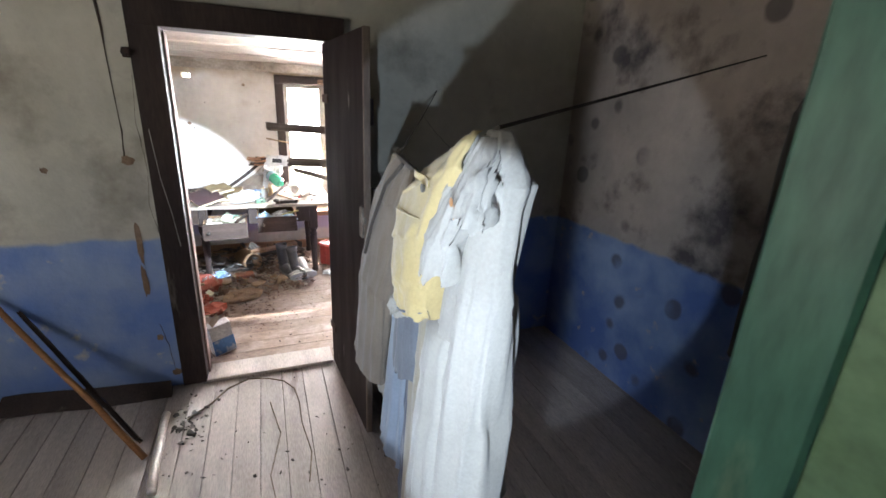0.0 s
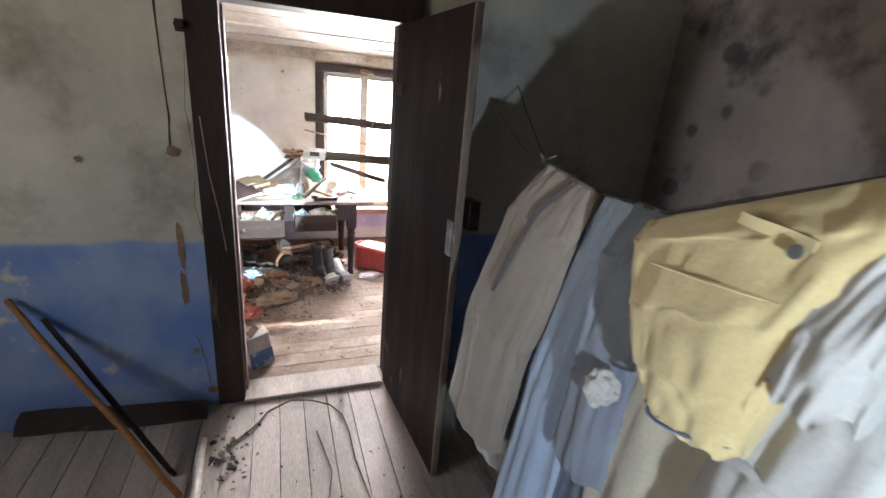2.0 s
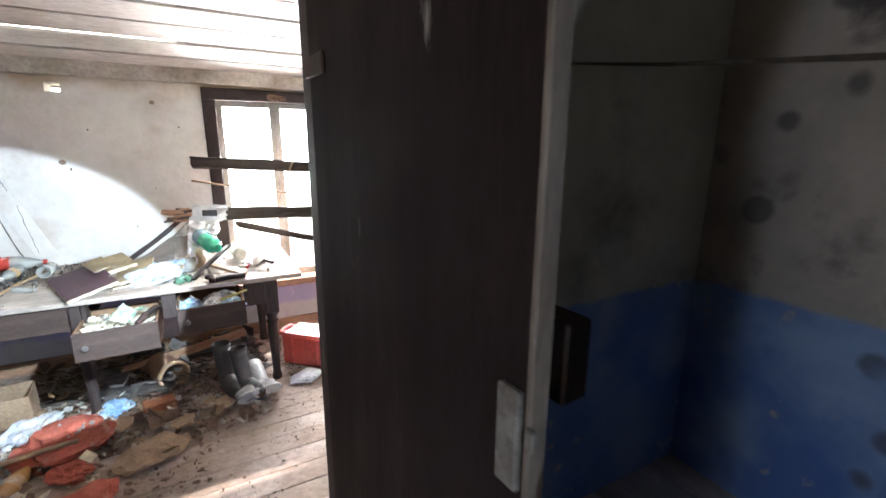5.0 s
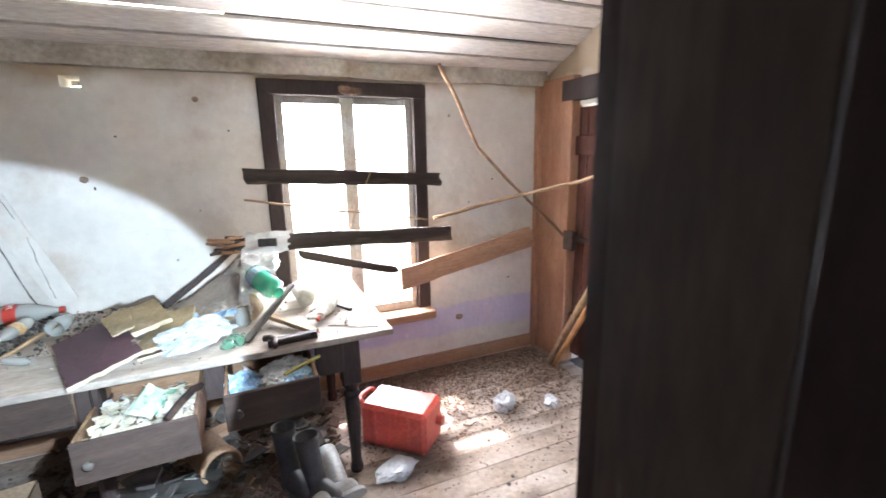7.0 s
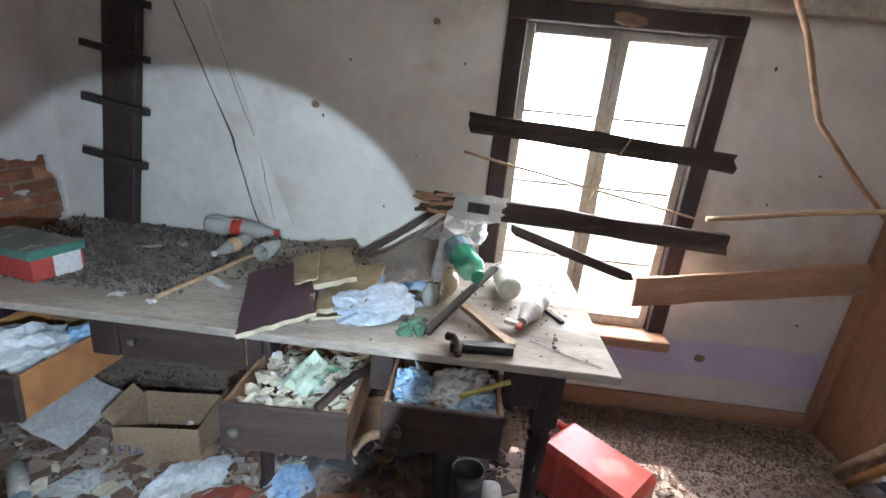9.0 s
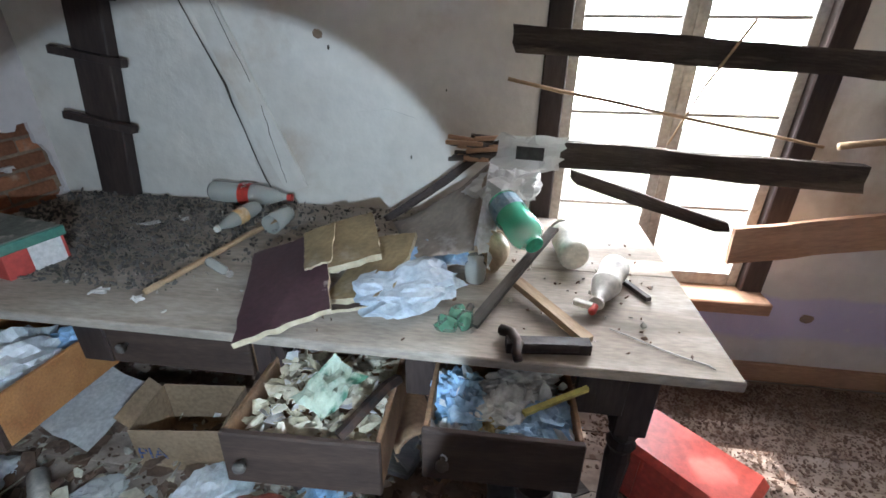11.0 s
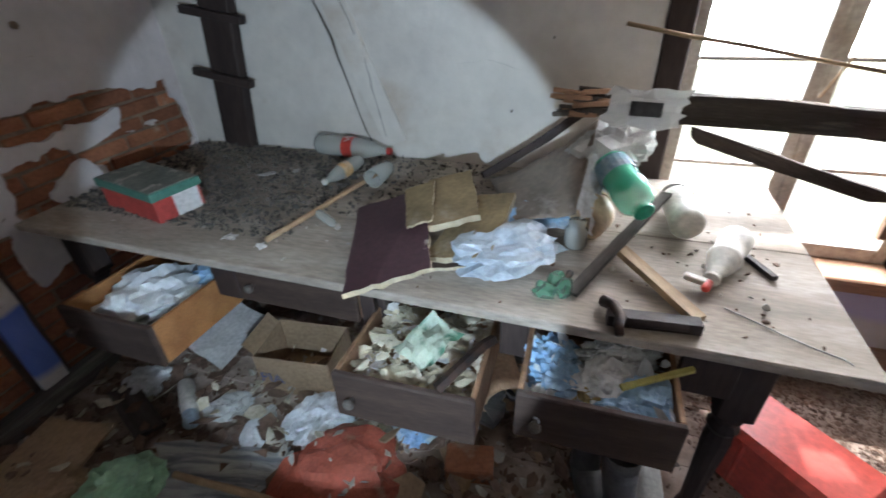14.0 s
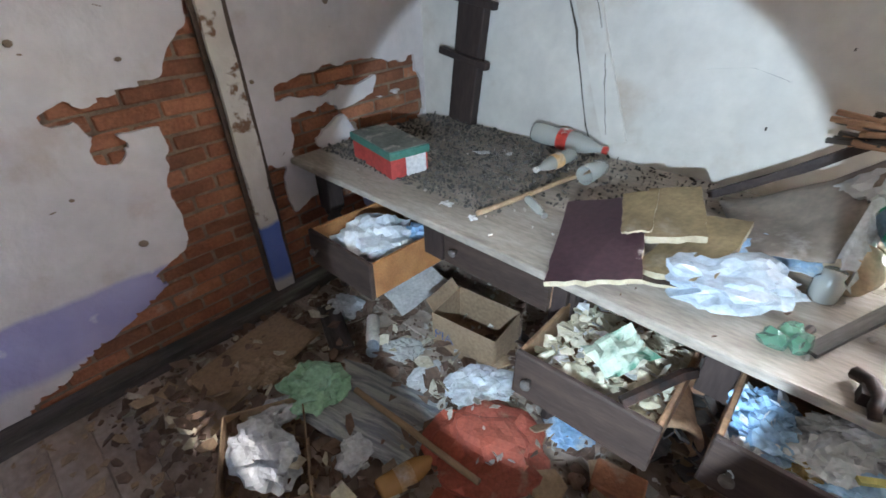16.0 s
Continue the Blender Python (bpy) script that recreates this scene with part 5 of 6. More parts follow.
# red jerrycan
COOL = material("sun_faded_red_plastic", (0.62, 0.08, 0.055), (0.54, 0.1, 0.075), 0.42, scale=5, fine=50, stain=(0.5, 0.3, 0.24), stain_at=(0.66, 0.8), bump=0.12, bump_mm=2)
can_r = thing("jerrycan", pose(0.735, 4.375, 0.0, 0, 0, -44), "faded red plastic jerrycan lying on the floor", "jerrycan")
part("body", box((0, 0, 0.125), (0.4, 0.25, 0.25), bevel=0.022), COOL, can_r)
for x in (-0.1, 0.1):
    part("rib", box((x, 0, 0.125), (0.016, 0.258, 0.2), bevel=0.004), COOL, can_r)
part("handle", tube([(-0.195, -0.06, 0.22), (-0.24, -0.06, 0.225), (-0.25, 0, 0.225), (-0.24, 0.07, 0.225), (-0.195, 0.07, 0.22)], 0.018, 10), COOL, can_r, "", True)
part("spout", tube([(0.195, 0.05, 0.13), (0.235, 0.05, 0.13)], 0.028, 14), COOL, can_r, "red screw cap")
solo("plastic_rag", crumple(0.26, 0.16, 0.06, 3.3, 0.5, 3, 3), BAG_WHITE, pose(0.62, 4.12, 0, 0, 0, 15), "flattened dirty plastic bag on the floor", "plastic bag")
solo("white_wrapper", crumple(0.16, 0.13, 0.14, 5.9, 0.55, 3, 2.6), BAG_WHITE, pose(1.42, 4.38, 0, 0, 0, 15), "crumpled white wrapper on the floor", "wrapper")
solo("white_wrapper", crumple(0.12, 0.09, 0.07, 7.9, 0.55, 3, 2.6), BAG_WHITE, pose(1.72, 4.3, 0, 0, 0, 65), "small crumpled wrapper on the floor", "wrapper")
# detergent carton and red rag just inside the doorway
dt = thing("detergent_box", pose(-0.375, 2.74, 0.0, 0, -7, 24), "white and blue detergent carton by the door jamb", "carton")
part("body", jitter(box((0, 0, 0.12), (0.15, 0.09, 0.24), bevel=0.003), 0.004, 8), PAINT_WHITE, dt)
part("blue_panel", box((0.0, -0.047, 0.07), (0.15, 0.003, 0.12), bevel=0), material("carton_blue", (0.08, 0.22, 0.5), (0.4, 0.45, 0.55), 0.6, scale=16, contrast=(0.5, 0.6), bump=0.1), dt, "blue printed panel")
part("flap", box((-0.02, 0, 0.26), (0.1, 0.08, 0.004), pose(0, 0, 0, 0, -40, 0)), CARD, dt, "torn tan flap")
solo("red_rag", crumple(0.26, 0.2, 0.1, 4.9, 0.5, 3, 2.2), RAG_RED, pose(-0.52, 3.42, 0, 0, 0, 15), "dirty red rag on the littered floor", "rag")
solo("tan_rag", crumple(0.34, 0.26, 0.1, 6.9, 0.5, 3, 2.2), CARD, pose(-0.28, 3.66, 0, 0, 0, 15), "torn brown cardboard crumpled on the floor", "cardboard")

# ---- clothes hung on the line ----
def cloth_mat(name, a, b, stain=None, at=(0.64, 0.76)):
    return material(name, a, b, 0.92, scale=3.5, fine=140, bump=0.35, bump_mm=2, stain=stain, stain_at=at, stain_scale=4, sheen=0.3, grain_mul=(0.9, 1.04))


C_GREY = cloth_mat("grey_brown_cotton", (0.3, 0.245, 0.19), (0.23, 0.185, 0.145), (0.15, 0.125, 0.1))
C_BLUE = cloth_mat("pale_blue_cotton", (0.36, 0.43, 0.53), (0.29, 0.36, 0.46))
C_NAVY = cloth_mat("navy_cotton", (0.06, 0.08, 0.13), (0.09, 0.11, 0.16))
C_SLATE = cloth_mat("slate_cotton", (0.2, 0.22, 0.25), (0.15, 0.16, 0.19))
C_YELLOW = cloth_mat("straw_quilted_cotton", (0.56, 0.44, 0.21), (0.46, 0.35, 0.16), (0.3, 0.22, 0.1), (0.68, 0.8))
C_BEIGE = cloth_mat("beige_cotton", (0.46, 0.4, 0.29), (0.38, 0.33, 0.24))
C_WHITE = cloth_mat("dingy_white_cotton", (0.44, 0.42, 0.38), (0.35, 0.33, 0.29), (0.3, 0.26, 0.2), (0.66, 0.8))
C_DARK = cloth_mat("dark_cloth", (0.06, 0.05, 0.042), (0.09, 0.075, 0.06))
RUST = cloth_mat("rust_stain", (0.55, 0.24, 0.04), (0.42, 0.17, 0.03))


def drape(rows, folds, seed, amp=0.3, n=72, m=40, bm=None, lean=0.0):
    """A hanging closed tube of cloth. rows: (z, x, y centre, half width, half depth) from top to hem."""
    bm = bm or bmesh.new()
    rings = []
    zs = [r[0] for r in rows]
    for j in range(m + 1):
        t = j / m * (len(rows) - 1)
        i = min(int(t), len(rows) - 2)
        f = t - i
        f = f * f * (3 - 2 * f) if len(rows) > 3 else f
        z, x, y, hw, hd = (a + (b - a) * f for a, b in zip(rows[i], rows[i + 1]))
        v = j / m
        ring = []
        for k in range(n):
            w = 2 * math.pi * k / n
            c, s = math.cos(w), math.sin(w)
            wave = 1.5 * noise.noise(Vector((c * folds * 0.55 + seed, s * folds * 0.55 + v * 0.5, v * 1.1 + seed))) + 0.7 * noise.noise(Vector((c * folds * 1.3, s * folds * 1.3 + seed, v * 2.2)))
            wr = noise.noise(Vector((c * 2.2 + seed, s * 2.2, v * 4)))
            fine = noise.noise(Vector((c * 7 + seed, s * 7, v * 13)))
            q = 1 + amp * (0.25 + v) * wave * 0.4 + 0.3 * wr * (0.3 + v)
            px = x - hd * c * q + 0.018 * wr + 0.007 * fine
            py = y + hw * s * (1 + 0.12 * wr + 0.07 * wave * v)
            ring.append(bm.verts.new((px, py, z - lean * s * (1 - v) + 0.012 * wave * v + 0.02 * wr * v)))
        rings.append(ring)
    for r, q in zip(rings, rings[1:]):
        for k in range(n):
            bm.faces.new((r[k], r[(k + 1) % n], q[(k + 1) % n], q[k]))
    bm.faces.new(list(reversed(rings[0])))
    return bm


def garment(name, label, category):
    return thing(name, pose(0.36, 0.5, 1.5), label, category, "clothes on the line")


def hung(name, rows, folds, seed, mat, parent, label="", amp=0.3, m=40, lean=0.0):
    o = part(name, drape(rows, folds, seed, amp, m=m, lean=lean), mat, parent, label, True)
    o.location = (-0.36, -0.5, -1.5)
    return o


LINE = [(1.1, 2.375, 1.9), (0.75, 1.62, 1.76), (0.436, 0.946, 1.652), (0.425, 0.7, 1.632), (0.39, 0.5, 1.645), (0.36, 0.32, 1.715), (0.37, 0.14, 1.79), (1.2, 0.53, 1.93), (2.2, 1.0, 2.1)]
solo("clothes_line", tube(LINE, 0.0035, 6), material("grey_cord", (0.1, 0.085, 0.07), (0.06, 0.05, 0.045), 0.9, scale=60, fine=150, bump=0.5), pose(0, 0, 0), "grey cord strung across the room as a clothes line", "clothes line")
kn = [(0.43 + 0.02 * math.cos(a * 1.9), 0.95 + 0.022 * math.sin(a * 2.3), 1.655 + 0.025 * math.sin(a * 1.4)) for a in range(14)] + [(0.44, 0.97, 1.58), (0.45, 0.98, 1.48), (0.44, 0.97, 1.4)]
solo("cord_end", tube(kn, 0.0014, 5), material("pale_string", (0.26, 0.23, 0.18), None, 0.9, bump=0.3), pose(0, 0, 0), "tangled pale string tied on the clothes line", "string")

g1 = garment("grey_shirt", "grey-brown cotton shirt hung on the clothes line", "shirt")
hung("body", [(1.65, 0.41, 0.80, 0.095, 0.012), (1.52, 0.385, 0.865, 0.15, 0.035), (1.2, 0.36, 0.96, 0.165, 0.05), (0.84, 0.35, 0.995, 0.17, 0.06)], 5, 1.1, C_GREY, g1, lean=-0.016)
# dark tube laid on the cloth for the shadow line crossing it
o = part("strap", tube([(0.395, 0.765, 1.645), (0.358, 0.83, 1.57), (0.326, 0.885, 1.43), (0.31, 0.92, 1.32)], 0.006, 6), C_DARK, g1, "narrow dark tube for the shadow line across the shirt")
o.location = (-0.36, -0.5, -1.5)
g2 = garment("blue_shirt", "pale blue cotton shirt hung on the clothes line", "shirt")
hung("body", [(1.635, 0.43, 0.63, 0.06, 0.012), (1.5, 0.43, 0.65, 0.09, 0.04), (1.15, 0.42, 0.69, 0.13, 0.06), (0.66, 0.41, 0.71, 0.16, 0.08)], 7, 2.3, C_BLUE, g2, amp=0.45)
hung("undershirt", [(1.0, 0.43, 0.98, 0.1, 0.03), (0.85, 0.43, 1.0, 0.11, 0.04), (0.69, 0.42, 1.0, 0.115, 0.04)], 4, 5.1, C_WHITE, g2, "white hem showing under the shirt")
g3 = garment("slate_jacket", "slate jacket over navy trousers on the clothes line", "jacket")
hung("body", [(1.645, 0.41, 0.53, 0.06, 0.012), (1.55, 0.39, 0.53, 0.08, 0.05), (1.3, 0.38, 0.52, 0.09, 0.06), (1.1, 0.37, 0.52, 0.09, 0.06)], 5, 3.7, C_SLATE, g3)
hung("trousers", [(1.25, 0.41, 0.5, 0.08, 0.05), (0.9, 0.4, 0.51, 0.09, 0.06), (0.35, 0.39, 0.54, 0.1, 0.06)], 4, 4.4, C_NAVY, g3, "navy trousers below the jacket")
o = part("cuff", crumple(0.07, 0.06, 0.08, 2.4, 0.5, 3, 2.0, False), C_WHITE, g3, "pale crumpled cuff")
o.location = (-0.05, -0.03, -0.17)
g4 = garment("straw_trousers", "straw-yellow quilted trousers folded over the clothes line", "trousers")
hung("panel", [(1.712, 0.335, 0.31, 0.165, 0.012), (1.665, 0.312, 0.312, 0.162, 0.03), (1.56, 0.3, 0.317, 0.128, 0.045), (1.47, 0.295, 0.302, 0.092, 0.05), (1.41, 0.295, 0.287, 0.068, 0.045)], 3, 6.1, C_YELLOW, g4, amp=0.25, lean=0.073)
o = part("pocket_flap", sheet(0.085, 0.014, 10, 3, lambda u, v: (0, 0, 0.003 * math.sin(u * 7)), 0.003), C_YELLOW, g4, "stitched pocket flap")
o.matrix_local = Matrix.Translation((-0.36, -0.5, -1.5)) @ pose(0.283, 0.258, 1.69, 90, 0, -90) @ pose(0, 0, 0, 0, 0, -6)
o = part("button", lathe([(0.007, 0), (0.008, 0.002), (0.008, 0.005), (0.005, 0.006)], 14), C_DARK, g4, "dark round button")
o.matrix_local = Matrix.Translation((-0.36, -0.5, -1.5)) @ pose(0.276, 0.228, 1.677, 0, -90, 0)
for k, (y0, z0, y1, z1) in enumerate(((0.4, 1.6, 0.22, 1.62), (0.38, 1.55, 0.26, 1.48), (0.36, 1.51, 0.22, 1.55))):
    o = part("seam", tube([(0.274 - 0.006 * math.sin(3.1 * i / 8), y0 + (y1 - y0) * i / 8, z0 + (z1 - z0) * i / 8) for i in range(9)], 0.0022, 5), C_YELLOW, g4, "stitched seam")
    o.location = (-0.36, -0.5, -1.5)
o = part("hem", tube([(0.295 + 0.044 * math.cos(a), 0.287 + 0.066 * math.sin(a), 1.41 - 0.02 * math.sin(a)) for a in [6.283 * i / 18 for i in range(19)]], 0.003, 5), C_NAVY, g4, "dark hem band")
o.location = (-0.36, -0.5, -1.5)
g5 = garment("beige_coat", "long beige cotton coat hung on the clothes line", "coat")
hung("body", [(1.7, 0.4, 0.33, 0.13, 0.012), (1.6, 0.4, 0.34, 0.16, 0.04), (1.2, 0.385, 0.35, 0.16, 0.06), (0.45, 0.37, 0.36, 0.18, 0.08)], 6, 7.7, C_BEIGE, g5, amp=0.4, lean=0.05)
g6 = garment("white_shirt", "dingy white shirt with a rust stain on the clothes line", "shirt")
hung("body", [(1.785, 0.38, 0.145, 0.03, 0.014), (1.7, 0.38, 0.14, 0.07, 0.05), (1.5, 0.365, 0.155, 0.085, 0.058), (1.25, 0.36, 0.17, 0.1, 0.07), (0.95, 0.36, 0.185, 0.12, 0.08)], 6, 8.8, C_WHITE, g6, amp=0.45, m=40)
hung("sleeve", [(1.775, 0.365, 0.15, 0.02, 0.02), (1.68, 0.325, 0.16, 0.04, 0.03), (1.6, 0.3, 0.17, 0.04, 0.035), (1.53, 0.29, 0.172, 0.045, 0.035)], 3, 9.4, C_WHITE, g6, "", 0.3, 16)
slv = hung("sleeve", [(1.775, 0.365, 0.143, 0.02, 0.02), (1.71, 0.33, 0.113, 0.038, 0.028), (1.645, 0.31, 0.094, 0.035, 0.032)], 3, 10.4, C_WHITE, g6, "", 0.25, 12)
for y, z, s in ((0.115, 1.675, 0.008), (0.1, 1.668, 0.006), (0.104, 1.653, 0.004)):
    o = part("stain", lathe([(s * 0.7, 0.0), (s, 0.001), (s * 0.5, 0.0015)], 9), RUST, slv, "rust-coloured stain")
    o.matrix_local = pose(0.283, y, z, 0, -90, 0)
hung("tail", [(1.4, 0.35, 0.2, 0.07, 0.06), (1.15, 0.35, 0.22, 0.1, 0.08), (0.8, 0.35, 0.24, 0.11, 0.09)], 5, 11.4, C_WHITE, g6, "", 0.4, 16)
# dark coat on the mouldy wall
g7 = thing("dark_coat", pose(2.12, 0.75, 1.94), "dark coat hanging on the mouldy wall", "coat")
o = part("body", drape([(1.98, 2.13, 0.66, 0.06, 0.02), (1.85, 2.12, 0.6, 0.16, 0.06), (1.3, 2.11, 0.55, 0.2, 0.08), (0.7, 2.11, 0.52, 0.22, 0.08)], 5, 12.2, 0.4), cloth_mat("dark_brown_wool", (0.035, 0.03, 0.028), (0.055, 0.045, 0.04)), g7, "", True)
o.location = (-2.12, -0.75, -1.94)
part("peg", tube([(0.08, -0.08, 0.04), (-0.01, -0.08, 0.05)], 0.012, 8), WOOD_DARK, g7, "wooden peg")

# ---- odds and ends along the partition ----
pole("brown_stick", [(-0.68, 1.72, 0.012), (-1.42, 2.35, 0.74)], 0.016, WOOD_ORANGE, "brown stick leaning on the partition", "stick", 0.95)
# dark strip built in as the shadow of the brown stick
board("dark_plank", (-0.74, 1.86, 0.03), (-1.30, 2.35, 0.62), 0.05, 0.02, WOOD_DARK, "dark strip shaped as the leaning stick's shadow", "plank", 51, 60)
board("dark_board", (-1.5, 2.34, 0.06), (-0.64, 2.28, 0.03), 0.12, 0.02, WOOD_DARK, "dark board lying against the foot of the partition", "board", 53, 60)
pole("white_pipe", [(-0.64, 2.06, 0.022), (-0.60, 1.45, 0.022)], 0.021, WHITE_PL, "white plastic pipe lying on the floor", "pipe", 1.0, 2, 12)
DRY = material("dry_vine", (0.2, 0.15, 0.1), (0.12, 0.09, 0.06), 0.9, scale=20, fine=80, bump=0.4)
vine = [(-0.52, 1.98, 0.008), (-0.4, 2.1, 0.01), (-0.32, 2.22, 0.012), (-0.2, 2.28, 0.02), (-0.08, 2.26, 0.012), (0.02, 2.2, 0.01), (0.08, 2.1, 0.008), (0.1, 1.95, 0.008), (0.1, 1.75, 0.008), (0.13, 1.5, 0.008), (0.1, 1.3, 0.008)]
solo("dry_vine", tube(vine, 0.006, 6, taper=0.5), DRY, pose(0, 0, 0), "dry brown vine curled on the floorboards", "vine")
solo("dry_vine", tube([(-0.07, 2.0, 0.006), (-0.02, 1.7, 0.007), (-0.08, 1.4, 0.006), (-0.04, 1.1, 0.006)], 0.004, 5, taper=0.5), DRY, pose(0, 0, 0), "thin dry tendril on the floorboards", "vine")
# ---- litter that nobody could count ----
EARTH = material("dry_brown_litter", (0.2, 0.125, 0.085), (0.12, 0.075, 0.052), 0.95, scale=12, fine=60, bump=0.4)
PALE = material("pale_plaster_bits", (0.5, 0.46, 0.4), (0.36, 0.32, 0.27), 0.95, scale=12, fine=60, bump=0.4)
DUSTY = material("grey_crumbs", (0.11, 0.1, 0.088), (0.06, 0.055, 0.048), 0.95, scale=12, fine=60, bump=0.4)


def area(cx, cy, rx, ry, z=0.001):
    return lambda r: (cx + r.gauss(0, rx), min(5.08, cy + r.gauss(0, ry)), z + 0.02 * r.random() ** 4)


def rect(x0, x1, y0, y1, z, up=0.0):
    return lambda r: (r.uniform(x0, x1), r.uniform(y0, y1), z + up * r.random() ** 2)


bits("floor_litter", flakes(900, rect(-1.1, 0.4, 3.75, 5.05, 0.001, 0.05), (0.01, 0.06), 1, 0.35), EARTH, "brown litter of bark, leaves and splinters on the floor", "litter")
bits("floor_litter", flakes(420, rect(-1.1, 0.4, 3.75, 5.0, 0.001, 0.05), (0.006, 0.04), 2, 0.4), PALE, "pale crumbs of plaster and paper on the floor", "litter")
bits("floor_litter", flakes(700, rect(0.45, 2.1, 4.2, 5.07, 0.001), (0.004, 0.02), 3, 0.3), EARTH, "brown leaf litter along the outer wall", "litter")
bits("floor_litter", flakes(120, rect(0.4, 2.1, 3.2, 4.4, 0.001), (0.003, 0.014), 4, 0.3), DUSTY, "dark crumbs scattered on the floorboards", "litter")
bits("floor_litter", flakes(420, rect(-2.05, -1.0, 3.2, 4.9, 0.001, 0.02), (0.006, 0.04), 5, 0.35), EARTH, "brown litter before the brick wall", "litter")
bits("floor_litter", flakes(260, rect(-2.05, -0.7, 3.3, 4.9, 0.001, 0.02), (0.004, 0.025), 6, 0.35), PALE, "pale flakes before the brick wall", "litter")
bits("floor_litter", flakes(50, area(-0.5, 1.9, 0.06, 0.12), (0.006, 0.03), 7, 0.3), DUSTY, "dark leaf crumbs on the floorboards by the doorway", "litter")
bits("floor_litter", flakes(110, rect(-0.6, 0.5, 0.9, 3.4, 0.001), (0.004, 0.016), 8, 0.3), DUSTY, "crumbs scattered on the floorboards", "litter")
bits("floor_litter", flakes(90, rect(-0.55, 0.0, 3.3, 3.8, 0.001), (0.005, 0.025), 18, 0.3), EARTH, "brown litter before the bench", "litter")
bits("bench_litter", flakes(3400, rect(-2.03, -0.95, 4.28, 5.08, TOP), (0.003, 0.014), 9, 0.5), DUSTY, "grey droppings and crumbs on the bench", "litter")
bits("bench_litter", flakes(500, rect(-1.0, -0.3, 4.5, 5.08, TOP), (0.003, 0.012), 29, 0.5), DUSTY, "grey crumbs thinning out along the bench", "litter")
bits("bench_litter", flakes(170, rect(-2.0, 0.55, 4.18, 5.05, TOP), (0.003, 0.012), 10, 0.4), PALE, "pale crumbs on the bench", "litter")
bits("bench_litter", flakes(120, rect(-0.7, 0.55, 4.15, 4.9, TOP), (0.003, 0.014), 11, 0.4), EARTH, "brown crumbs on the bench", "litter")
bits("paper_scraps", flakes(520, rect(-0.55, -0.215, 3.945, 4.28, 0.6, 0.04), (0.01, 0.038), 12, 0.3, 0.0008), PAPER, "torn yellowed paper scraps filling the drawer", "paper")
bits("paper_scraps", flakes(60, rect(-0.55, -0.215, 3.945, 4.28, 0.60, 0.05), (0.01, 0.04), 13, 0.45, 0.0008), PAINT_WHITE, "white paper scraps in the drawer", "paper")
bits("paper_scraps", flakes(40, rect(-0.09, 0.25, 3.98, 4.2, 0.655, 0.03), (0.012, 0.04), 14, 0.7, 0.0015), BAG_WHITE, "white plastic scraps in the drawer", "plastic")
bits("splinters", flakes(120, rect(-0.6, 0.35, 4.35, 5.0, 0.001, 0.12), (0.03, 0.11), 15, 0.3, 0.01), WOOD_GREY, "grey wood splinters heaped under the bench", "splinters")
bits("floor_litter", flakes(1800, rect(0.3, 2.1, 3.3, 5.07, 0.0005), (0.002, 0.01), 31, 0.3, 0.002), EARTH, "fine brown crumbs and dust on the floorboards", "litter")
bits("floor_litter", flakes(9500, lambda r: (r.uniform(0.5, 2.1), max(3.9, 5.07 - abs(r.gauss(0, 0.36))), 0.0005 + 0.008 * r.random() ** 2), (0.0025, 0.011), 33, 0.3, 0.002), EARTH, "brown earth and leaf dust drifted along the outer wall", "litter")
bits("floor_litter", flakes(1500, rect(-2.05, 0.3, 3.0, 5.0, 0.0005, 0.01), (0.003, 0.014), 32, 0.3, 0.002), EARTH, "fine brown crumbs before the bench", "litter")
bits("splinters", flakes(60, rect(-1.0, 0.3, 3.75, 4.6, 0.001, 0.06), (0.03, 0.09), 16, 0.3, 0.008), CARD, "brown cardboard and bark pieces on the floor", "litter")
bits("cloth_crumbs", flakes(26, lambda r: (-0.69 + r.gauss(0, 0.09), 3.95 + r.gauss(0, 0.07), 0.13), (0.01, 0.03), 17, 0.5, 0.003), PALE, "pale flakes lying on the red cloth", "litter")
bits("floor_litter", flakes(700, rect(-2.0, -0.75, 3.0, 4.4, 0.001, 0.05), (0.01, 0.06), 21, 0.3), EARTH, "thick brown litter before the drawers", "litter")
bits("floor_litter", flakes(220, rect(-1.95, -0.5, 3.05, 4.6, 0.005, 0.07), (0.012, 0.07), 22, 0.35, 0.002), PAPER, "dirty paper pieces strewn on the floor", "paper")
bits("floor_litter", flakes(160, rect(-2.0, -0.9, 2.6, 3.5, 0.001, 0.04), (0.012, 0.06), 23, 0.25, 0.004), CARD, "brown cardboard and bark strewn by the wall", "litter")
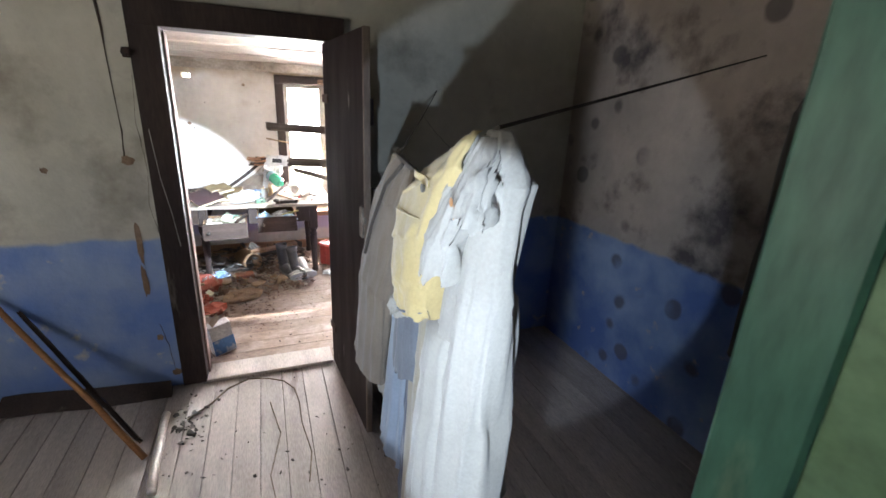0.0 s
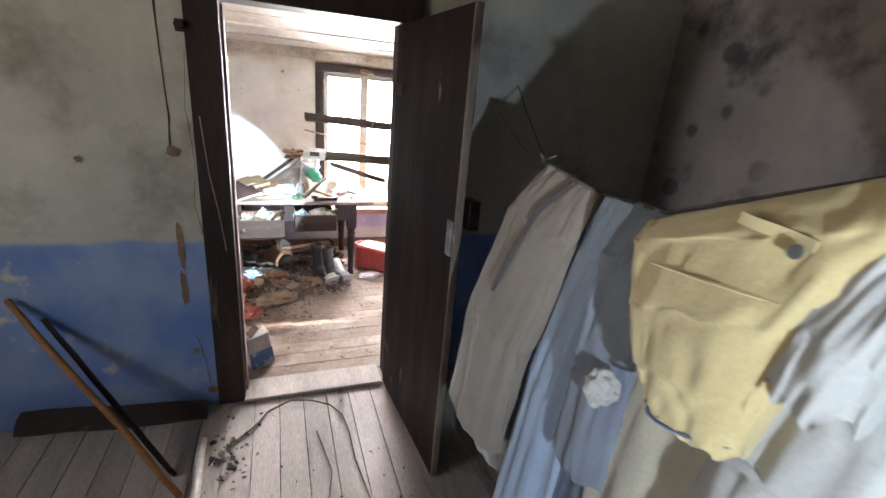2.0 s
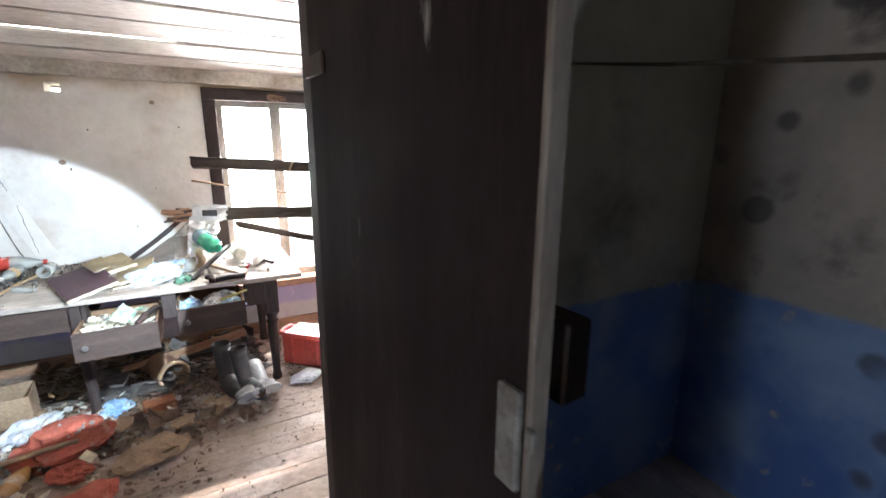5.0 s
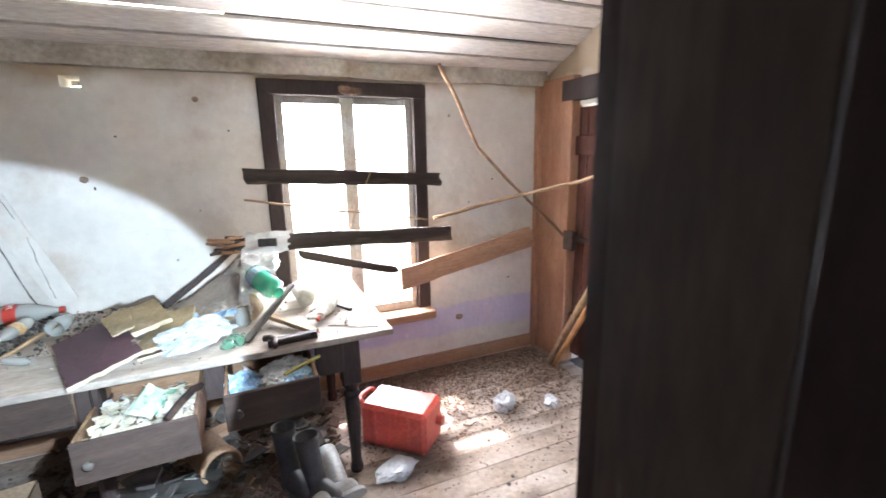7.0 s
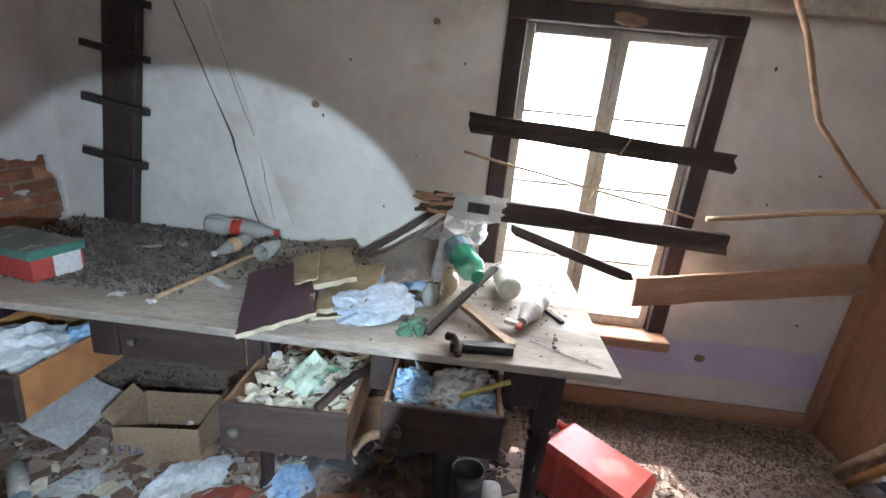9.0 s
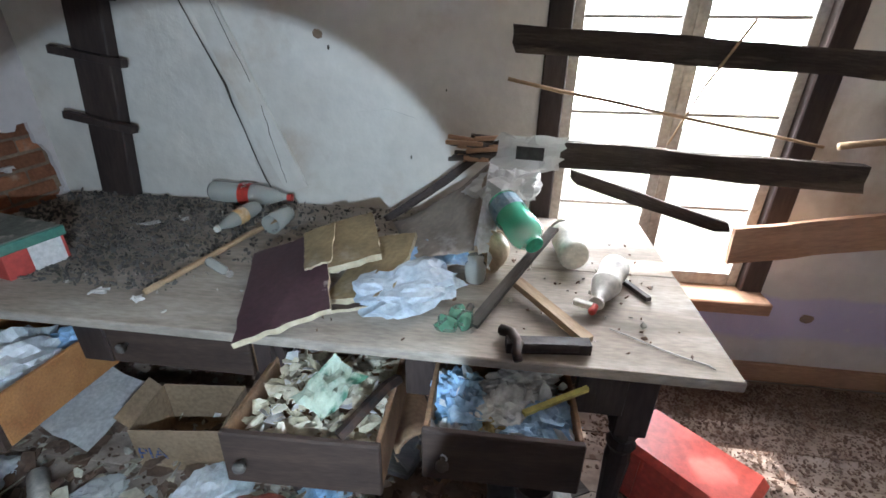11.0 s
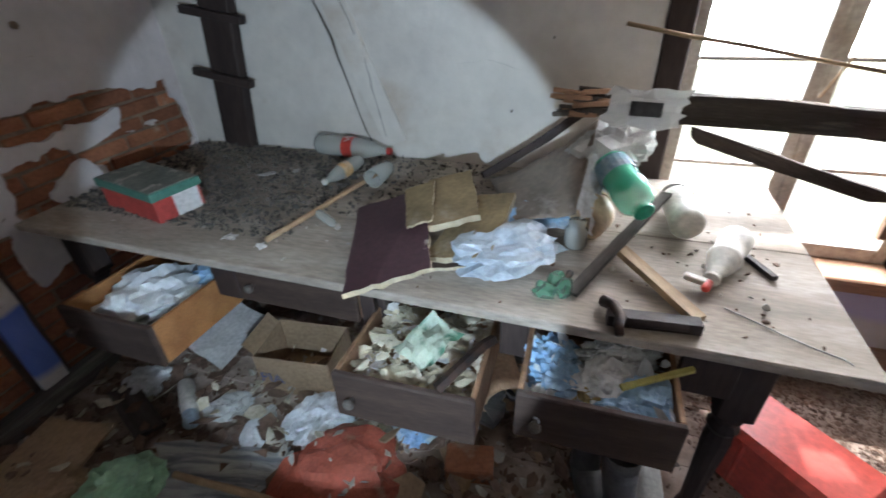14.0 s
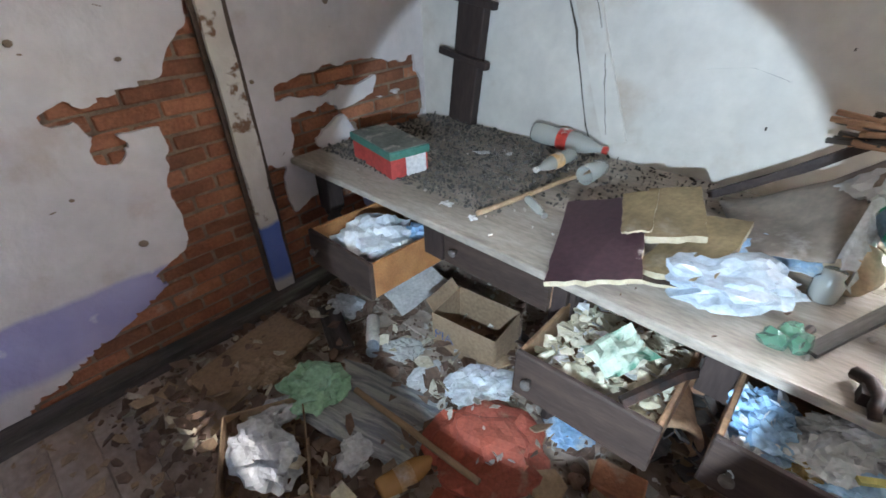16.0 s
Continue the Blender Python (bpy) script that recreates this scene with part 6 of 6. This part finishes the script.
for i, (x, y, sx, sy, sz, m, lab) in enumerate(((-1.75, 4.1, 0.22, 0.18, 0.1, BAG_WHITE, "dirty clear plastic on the floor"), (-1.3, 4.1, 0.2, 0.14, 0.07, BAG_CLEAR, "flattened clear plastic on the floor"), (-1.42, 3.5, 0.22, 0.16, 0.1, BAG_WHITE, "crumpled dirty plastic on the floor"), (-1.05, 3.62, 0.18, 0.14, 0.08, BAG_WHITE, "crumpled white paper on the floor"), (-0.62, 3.7, 0.2, 0.18, 0.08, RAG_RED, "dirty red rag on the floor"), (-1.12, 4.05, 0.12, 0.2, 0.05, BAG_WHITE, "torn white paper on the floor"), (-1.68, 3.6, 0.3, 0.2, 0.08, CARD, "crushed brown carton on the floor"), (-0.5, 4.25, 0.2, 0.18, 0.1, BAG_BLUE, "pale blue film under the drawers"))):
    solo("floor_rubbish", crumple(sx, sy, sz, 3.3 + 1.7 * i, 0.5, 4, 2.6), m, pose(x, y, 0, 0, 0, 37 * i), lab, "rubbish", "rubbish on the floor")
# ---- pieces of the setting: plaster, bricks, floorboards ----
LEFT_EDGE = ([0.0, 0.11, 0.23, 0.37, 0.44, 0.63, 0.89, 1.04, 1.06, 1.15, 1.18, 1.22, 1.4, 1.6, 1.9], [2.75, 2.87, 3.18, 3.48, 3.47, 3.61, 3.64, 3.66, 3.42, 3.42, 3.55, 3.7, 3.85, 3.9, 3.93])


def bare(y, z):
    """How far inside a patch of lost plaster the point of the west wall is (over 0: bare)."""
    n1 = noise.noise(Vector((y * 4, z * 4, 1.0))) * 0.06 + noise.noise(Vector((y * 11, z * 11, 4.0))) * 0.035 + noise.noise(Vector((y * 30, z * 30, 8.0))) * 0.012
    best = -1.0
    if y < 3.99:
        best = y - float(np.interp(z, *LEFT_EDGE))
        if z > 1.75:
            best = min(best, 1.75 - z)

    def rectangle(y0, y1, z0, z1):
        return min(y - y0, y1 - y, z - z0, z1 - z)

    def blob(cy, cz, ry, rz):
        return (1 - math.hypot((y - cy) / ry, (z - cz) / rz)) * min(ry, rz)

    best = max(best, blob(3.33, 1.15, 0.05, 0.035), blob(3.46, 1.0, 0.08, 0.05))
    best = max(best, rectangle(4.15, 4.8, 1.03 + (y - 4.15) * 0.04, 1.10 + (y - 4.15) * 0.05), rectangle(4.74, 5.06, 0.93, 1.14))
    arch = min(rectangle(4.2, 5.06, 0.7, 0.955), -blob(4.48, 0.82, 0.11, 0.06))
    best = max(best, arch, rectangle(3.98, 4.16, 0.0, 0.74), rectangle(4.1, 4.6, 0.0, 0.5))
    return best + n1


CELL = 0.016
ny, nz = int(2.66 / CELL), int(2.6 / CELL)
bm = bmesh.new()
inside = {}
for i in range(ny + 1):
    for j in range(nz + 1):
        inside[i, j] = bare(2.48 + i * CELL, j * CELL)
front, back = {}, {}


def corner(store, i, j, x):
    if (i, j) not in store:
        y, z = 2.48 + i * CELL, j * CELL
        w = 0.006 * noise.noise(Vector((y * 2.5, z * 2.5, 0)))
        v = inside[i, j]
        if -0.03 < v < 0.03 and 0 < i < ny and 0 < j < nz:
            gy, gz = (inside[i + 1, j] - inside[i - 1, j]) / (2 * CELL), (inside[i, j + 1] - inside[i, j - 1]) / (2 * CELL)
            k = min(0.8 * CELL, max(-0.8 * CELL, -v / (gy * gy + gz * gz + 0.05)))
            y, z = y + gy * k, z + gz * k
        store[i, j] = bm.verts.new((x + w, y, z))
    return store[i, j]


keep = {(i, j) for i in range(ny) for j in range(nz) if max(inside[i, j], inside[i + 1, j], inside[i, j + 1], inside[i + 1, j + 1]) < 0.01}
for i, j in keep:
    f = [corner(front, *q, LEFT) for q in ((i, j), (i + 1, j), (i + 1, j + 1), (i, j + 1))]
    bm.faces.new(f)
    for (di, dj), (p, q) in (((-1, 0), ((i, j), (i, j + 1))), ((1, 0), ((i + 1, j + 1), (i + 1, j))), ((0, -1), ((i + 1, j), (i, j))), ((0, 1), ((i, j + 1), (i + 1, j + 1)))):
        if (i + di, j + dj) not in keep:
            bm.faces.new((corner(front, *p, LEFT), corner(front, *q, LEFT), corner(back, *q, LEFT - 0.022), corner(back, *p, LEFT - 0.022)))
o = part("plaster", bm, WALL_C, wall_west, "limewashed plaster with a lilac band, broken away in patches")
o.data.polygons.foreach_set("use_smooth", [False] * len(o.data.polygons))

# bricks where the plaster is gone, sharing three meshes
shapes = []
for k in range(4):
    me = bpy.data.meshes.new("brick")
    b = jitter(box((0, 0, 0), (0.05, 0.222 if k < 3 else 0.105, 0.058), bevel=0.006), 0.006, 9, k * 3.3)
    b.to_mesh(me)
    b.free()
    me.materials.append(BRICK)
    shapes.append(me)
for row in range(26):
    z = 0.045 + row * 0.07
    y = 2.5 + (0.12 if row % 2 else 0.0)
    while y < 5.1:
        near = max(bare(y + d, z + e) for d in (-0.1, -0.05, 0, 0.05, 0.1) for e in (-0.03, 0.03))
        if near > -0.005:
            ob = new("brick", shapes[rnd.randrange(3)])
            ob.parent = wall_west
            ob.matrix_basis = pose(LEFT - 0.045 + rnd.uniform(-0.006, 0.006), y, z, rnd.uniform(-1.5, 1.5), 0, rnd.uniform(-1, 1))
        y += 0.236

# small chips and holes in the plaster of the west wall
for i in range(34):
    y, z, s = rnd.uniform(2.6, 5.05), rnd.uniform(0.55, 1.7), rnd.uniform(0.006, 0.02)
    if bare(y, z) < -0.04 and not 3.88 < y < 4.04:
        b = lathe([(s, 0), (s * 0.8, 0.002)], 7)
        for v in b.verts:
            v.co.y *= 0.5 + 0.4 * math.sin(i)
        ob = part("plaster_chip", b, MORTAR, wall_west)
        ob.matrix_basis = pose(LEFT + 0.0035, y, z, 0, 90, 0) @ pose(0, 0, 0, 0, 0, rnd.uniform(60, 120))

# floorboards: along y in the clothes room, along x in the workroom
def boards(count_, long_, wide, at, along_y, mat):
    me = bpy.data.meshes.new("floorboard")
    size = (wide - 0.003, long_, 0.024) if along_y else (long_, wide - 0.002, 0.024)
    b = box((0, 0, 0), size, bevel=0.0015)
    b.to_mesh(me)
    b.free()
    me.materials.append(mat)
    for i in range(count_):
        ob = new("floorboard", me)
        ob.parent = floor
        x, y = at(i)
        ob.location = (x, y, -0.0145 + rnd.uniform(-0.002, 0.001))


boards(34, 3.46, 0.135, lambda i: (-2.22 + 0.135 * i, 0.66), True, FLOOR_A)
boards(19, 4.36, 0.142, lambda i: (0.04, 2.47 + 0.142 * i), False, FLOOR_B)
